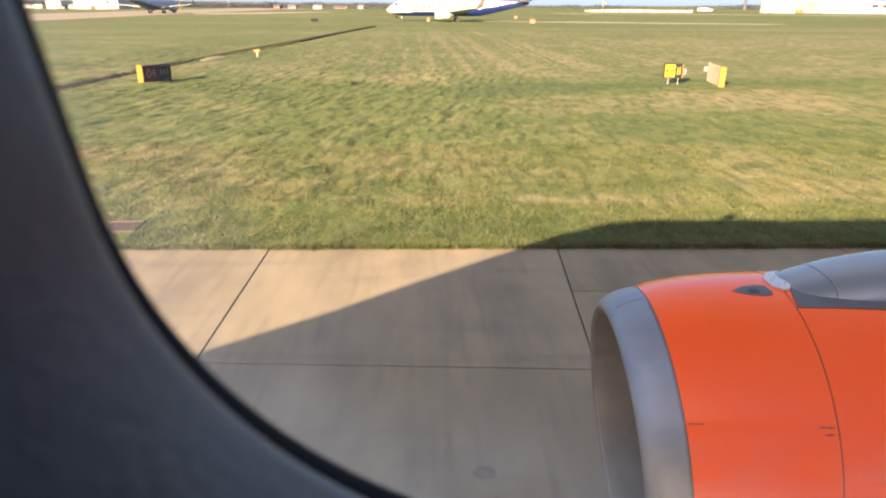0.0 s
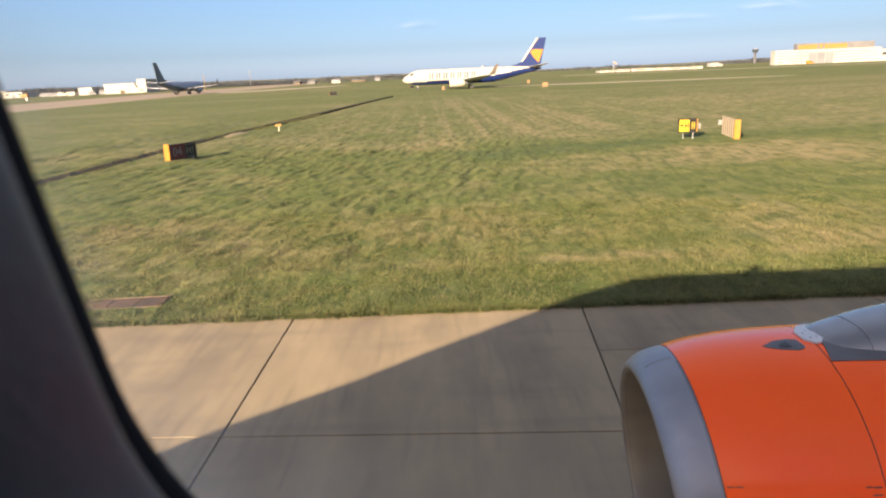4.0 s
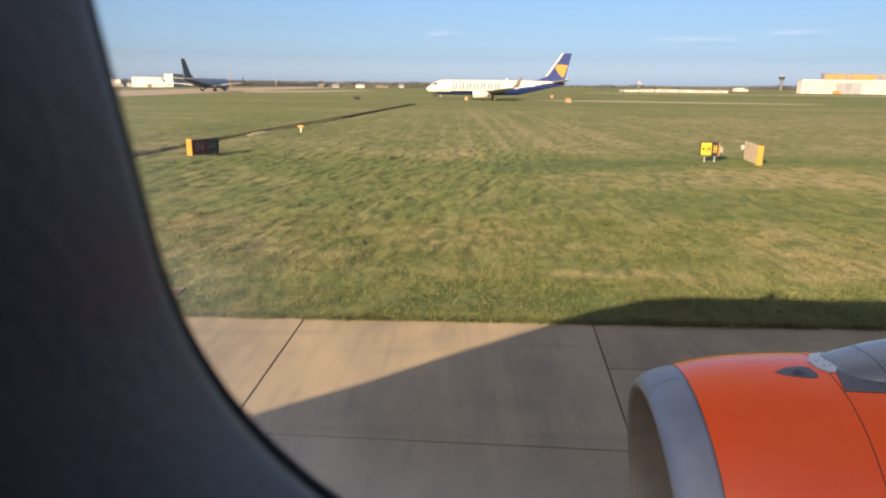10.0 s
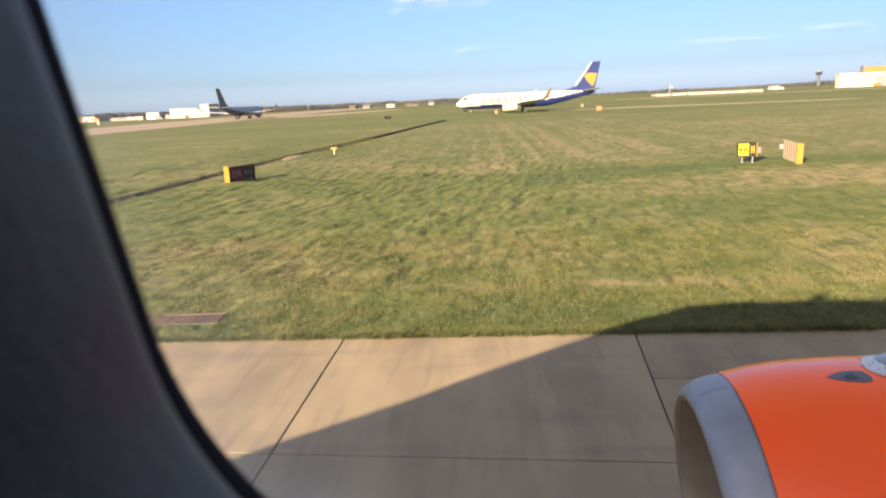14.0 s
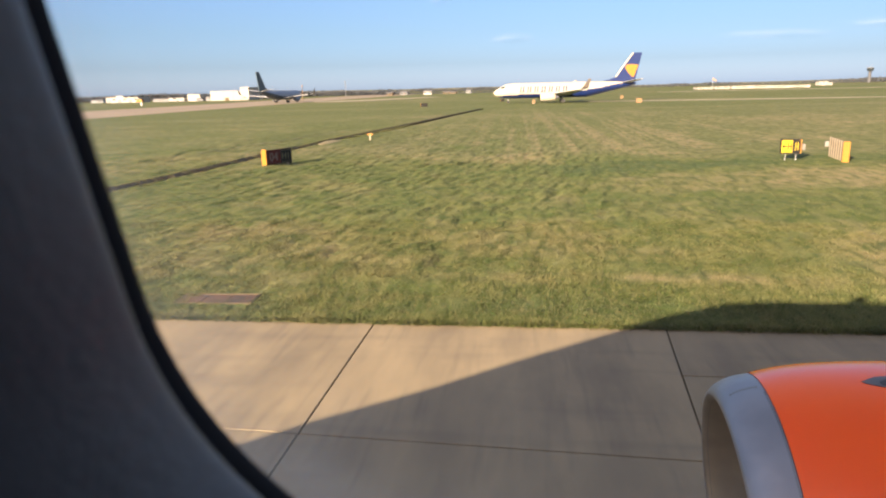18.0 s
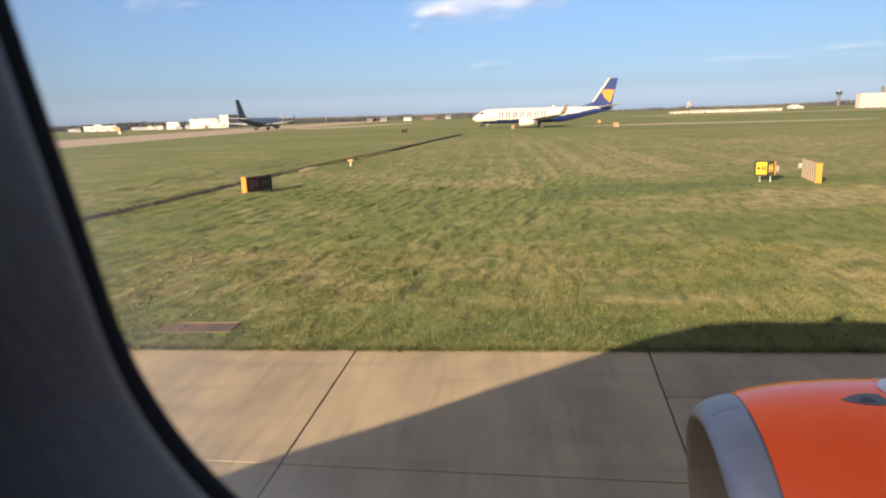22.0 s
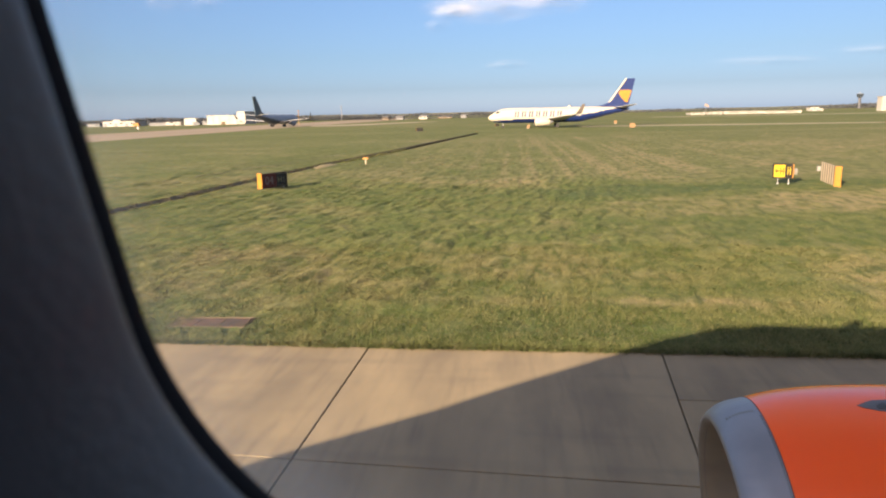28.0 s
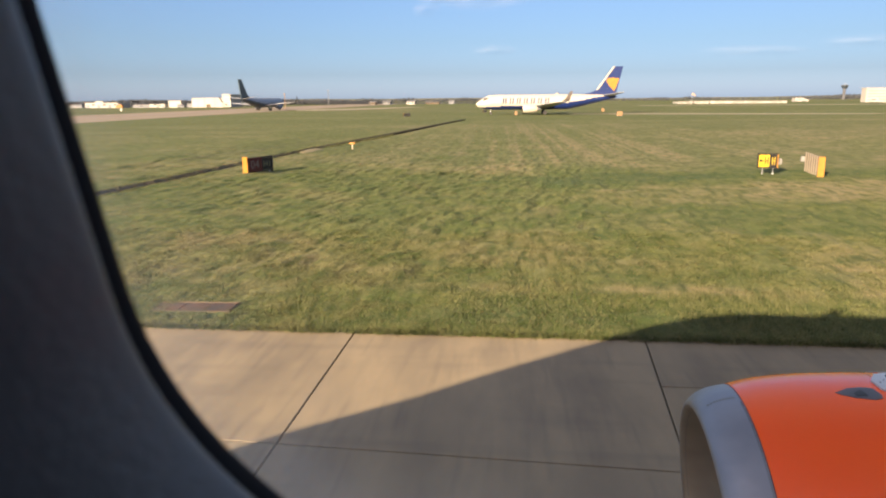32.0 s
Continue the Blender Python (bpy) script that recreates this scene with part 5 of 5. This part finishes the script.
vehicle((-253.2, 424, 0), 0, (4.2, 1.75, 1.5), WALL_WHITE, "small white car parked by the sheds", "car")
vehicle((-248.6, 421, 0), 170, (5.0, 2.0, 2.2), SIGN_AMBER, "amber airport van parked by the sheds", "van")
vehicle((-231.0, 423, 0), 0, (5.2, 2.0, 2.4), WALL_WHITE, "white van parked before the office", "van")
vehicle((-212.6, 424, 0), 8, (4.4, 1.8, 1.5), DARK_GREY, "dark car parked beside the hangar", "car")
vehicle((-211.0, 420, 0), -6, (5.0, 2.0, 2.2), DARK_GREY, "dark van parked beside the hangar", "van")
vehicle((-183.0, 422, 0), 20, (5.2, 2.0, 2.3), WALL_WHITE, "white van parked below the tall block", "van")
marker_box((-167.5, 282.0, 0), (0.8, 1.3), 0, (SIGN_WHITE, SIGN_WHITE, SIGN_WHITE), "far small white marker on the grass")
for x, y, w, h, walls, top in ((-112, 540, 5, 3.0, WEATHERED, ROOF_GREY), (-102, 545, 6, 3.4, ROOF_GREY, ROOF_GREY), (-84, 552, 6.5, 3.3, WALL_WHITE, WALL_GREY), (-71, 575, 11, 2.5, WEATHERED, ROOF_GREY), (-54, 600, 4.5, 3.6, WALL_GREY, ROOF_GREY)):
    hall("farm_house", x, x + w, y, 7, h * 0.7, walls, top, "far house with a pitched roof", 2, False, False)
for x0, x1, y, h in ((112, 121, 478, 1.1), (123, 132, 478, 1.4), (134, 158, 480, 1.5), (158.5, 184, 482, 1.3)):
    hall("warehouse", x0, x1, y, 14, h, WALL_WHITE, WALL_WHITE, "long low pale warehouse", 2, False)
hall("white_house", 242, 249, 616, 8, 2.9, WALL_WHITE, WALL_WHITE, "small white block building", 3)
hall("white_annex", 249.2, 253, 617, 6, 1.8, WALL_WHITE, WALL_WHITE, "low white annex building", 2)

hangar = hall("big_hangar", 242.5, 318, 500, 7, 9.2, WALL_WHITE, WALL_WHITE, "wide white airport hangar with a grey upper block", 0, False)
part("upper_block", box((16, 2, 9.7), (72, 6.8, 14.2), 0.1), ROOF_GREY, hangar, "grey upper block")
for k in range(6):
    part("sign_bar", box((17.5 + k * 2.25, 1.8, 10.3), (19.2 + k * 2.25, 1.99, 13.0), 0.02), JET_YELLOW, hangar, "plain yellow sign bar")
part("sign_emblem", prism([(32.0, 12.2), (33.0, 13.4), (34.2, 13.3), (34.4, 11.8), (33.2, 10.4)], 1.8, 1.99), JET_YELLOW, hangar, "plain yellow emblem shape")
for k in range(7):
    part("sign_bar", box((36.0 + k * 2.35, 1.8, 10.3), (37.8 + k * 2.35, 1.99, 13.0), 0.02), JET_YELLOW, hangar, "plain yellow sign bar")
for k in range(4):
    part("wall_band", box((1, -0.16, 1.6 + k * 1.9), (74.5, -0.02, 2.2 + k * 1.9), 0.02), WALL_GREY, hangar)
for k in range(3):
    part("hangar_door", box((24 + k * 6, -0.3, 0), (29.6 + k * 6, -0.17, 7.2), 0.03), WALL_GREY, hangar)
annex = hall("hangar_annex", 318.4, 350, 501, 6, 8.0, WALL_WHITE, WALL_GREY, "lower white wing of the hangar", 4, False)
part("wall_band", box((0.5, -0.16, 3.6), (31, -0.02, 4.4), 0.02), WALL_GREY, annex)
vehicle((262, 494, 0), 0, (5.0, 2.0, 2.2), SIGN_AMBER, "amber airport van parked before the hangar", "van")
vehicle((248.5, 495, 0), 180, (5.2, 2.0, 2.3), WALL_WHITE, "white van parked before the hangar", "van")

tower = thing("control_tower", (417, 915, 0), "grey control tower with a dark glazed cab", "tower")
part("shaft", tube((0, 0, -1), (0, 0, 13.5), 1.9, 1.6, 16), TOWER_GREY, tower)
part("collar", tube((0, 0, 13.4), (0, 0, 14.4), 2.3, 3.6, 16), TOWER_GREY, tower)
part("cab", tube((0, 0, 14.4), (0, 0, 17.2), 3.3, 4.0, 16), DARK_GLASS, tower, "dark glazed cab")
part("roof", tube((0, 0, 17.2), (0, 0, 18.0), 4.1, 3.6, 16), ROOF_GREY, tower)
part("mast", tube((0, 0, 18.0), (0, 0, 20.5), 0.15), GALVANISED, tower)


def lattice_mast(x, y, h, mat, label, head=True, girth=0.3):
    m = thing("mast", (x, y, 0), label, "mast", "far masts")
    for dx, dy in ((-girth, -girth), (girth, -girth), (girth, girth), (-girth, girth)):
        part("leg", tube((dx, dy, -0.3), (dx * 0.4, dy * 0.4, h), 0.07, sides=6), mat, m)
    for k in range(6):
        z = h * (k + 0.5) / 6
        s = girth * (1 - 0.6 * z / h)
        part("brace", box((-s - 0.06, -s - 0.06, z), (s + 0.06, s + 0.06, z + 0.2)), mat, m)
    if head:
        part("head", box((-2 * girth, -2 * girth, h), (2 * girth, 2 * girth, h + 0.7), 0.1), mat, m)
    return m


lattice_mast(-116, 346, 6.9, FADED_AMBER, "faded orange lattice mast with a square head", True, 0.16)
lattice_mast(-150.6, 560, 11.3, WALL_GREY, "dark lattice mast with a square head")
sock = thing("windsock", (119, 470, 0), "faded orange windsock on a thin pole", "windsock")
part("pole", tube((0, 0, -0.3), (0, 0, 6.8), 0.08, sides=8), GALVANISED, sock)
part("sock", tube((0, 0, 6.6), (2.2, 0.3, 5.2), 0.9, 0.6, 12), SOCK, sock)


# ---- far woods and rising ground ----
def woods(seed, count, x0, x1, y, spread_y, h0, h1):
    r = np.random.default_rng(seed)
    verts, faces = [], []
    for k in range(count):
        x, yy = x0 + (x1 - x0) * r.random(), y + spread_y * (r.random() - 0.5)
        env = 0.55 + 0.75 * noise.noise((x * 0.007, seed, 0)) + 0.45 * noise.noise((x * 0.035, seed, 3))
        h = (h0 + (h1 - h0) * r.random()) * max(env, 0.22)
        # twig clumps fill a rounded crown down to the ground
        c = r.uniform(-1, 1, (18, 1, 3)) * np.array([0.42 * h, 0.42 * h, 0.48 * h]) + np.array([x, yy, 0.5 * h])
        tri = c + r.standard_normal((18, 3, 3)) * 0.13 * h
        b = len(verts)
        verts.extend(tri.reshape(-1, 3).tolist())
        faces.extend([(b + 3 * i, b + 3 * i + 1, b + 3 * i + 2) for i in range(18)])
    me = bpy.data.meshes.new("far_woods")
    me.from_pydata(verts, [], faces)
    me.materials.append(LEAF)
    return tagged(new("far_woods", me), "far line of bare winter woods tinted blue-grey for haze", "woods", kind="stuff")


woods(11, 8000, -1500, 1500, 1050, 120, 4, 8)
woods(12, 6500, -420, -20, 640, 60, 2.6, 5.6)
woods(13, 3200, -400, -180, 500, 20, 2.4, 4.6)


def hill(name, x0, x1, y, h, seed, label):
    bm = bmesh.new()
    rows = []
    for j in range(6):
        v = j / 5
        rows.append([(x0 + (x1 - x0) * k / 60, y + 260 * v, h * math.sin(math.pi * min(v, 0.5)) * max(0, math.sin(math.pi * k / 60)) ** 0.6 * (0.75 + 0.5 * noise.noise((k * 0.12, seed, 0))) - 0.2) for k in range(61)])
    loft(rows, closed=False, bm=bm)
    return tagged(part(name, bm, HILL, None, smooth=True), label, "hill", kind="structure")


hill("hill_far", -1800, 900, 1500, 7, 3, "low far fields and hedges on the skyline")
hill("hill_right", 250, 1800, 1300, 9, 5, "low brown fields rising at the skyline")


# ---- clouds ----
def cloud(x, y, z, w, h, mat, label):
    """A lumpy sheet of vapour, hung far off."""
    bm = bmesh.new()
    bmesh.ops.create_grid(bm, x_segments=24, y_segments=10, size=1.0)
    for v in bm.verts:
        d = 1 - min(1.0, v.co.length)
        v.co = Vector((v.co.x, -0.5 * d + 0.12 * noise.noise((v.co.x * 3 + x, v.co.y * 3, z)), v.co.y))
    ob = part("cloud", bm, mat, None, smooth=True)
    ob.location, ob.scale = (x, y, z), (w, 200, h)
    return tagged(ob, label, "cloud", "clouds in the sky", kind="structure")


for cx, cz, cw, ch in ((-150, 507, 400, 105), (150, 526, 250, 85), (-330, 478, 150, 50), (-409, 420, 90, 48), (-1750, 585, 190, 80), (-1560, 560, 120, 45), (1127, 212, 320, 34), (-74, 229, 140, 34), (1600, 250, 240, 40)):
    cloud(cx, 3400, cz, cw, ch, CLOUD if cz > 440 and cx > -1000 else THIN_CLOUD, "small pale cloud with ragged thin edges")
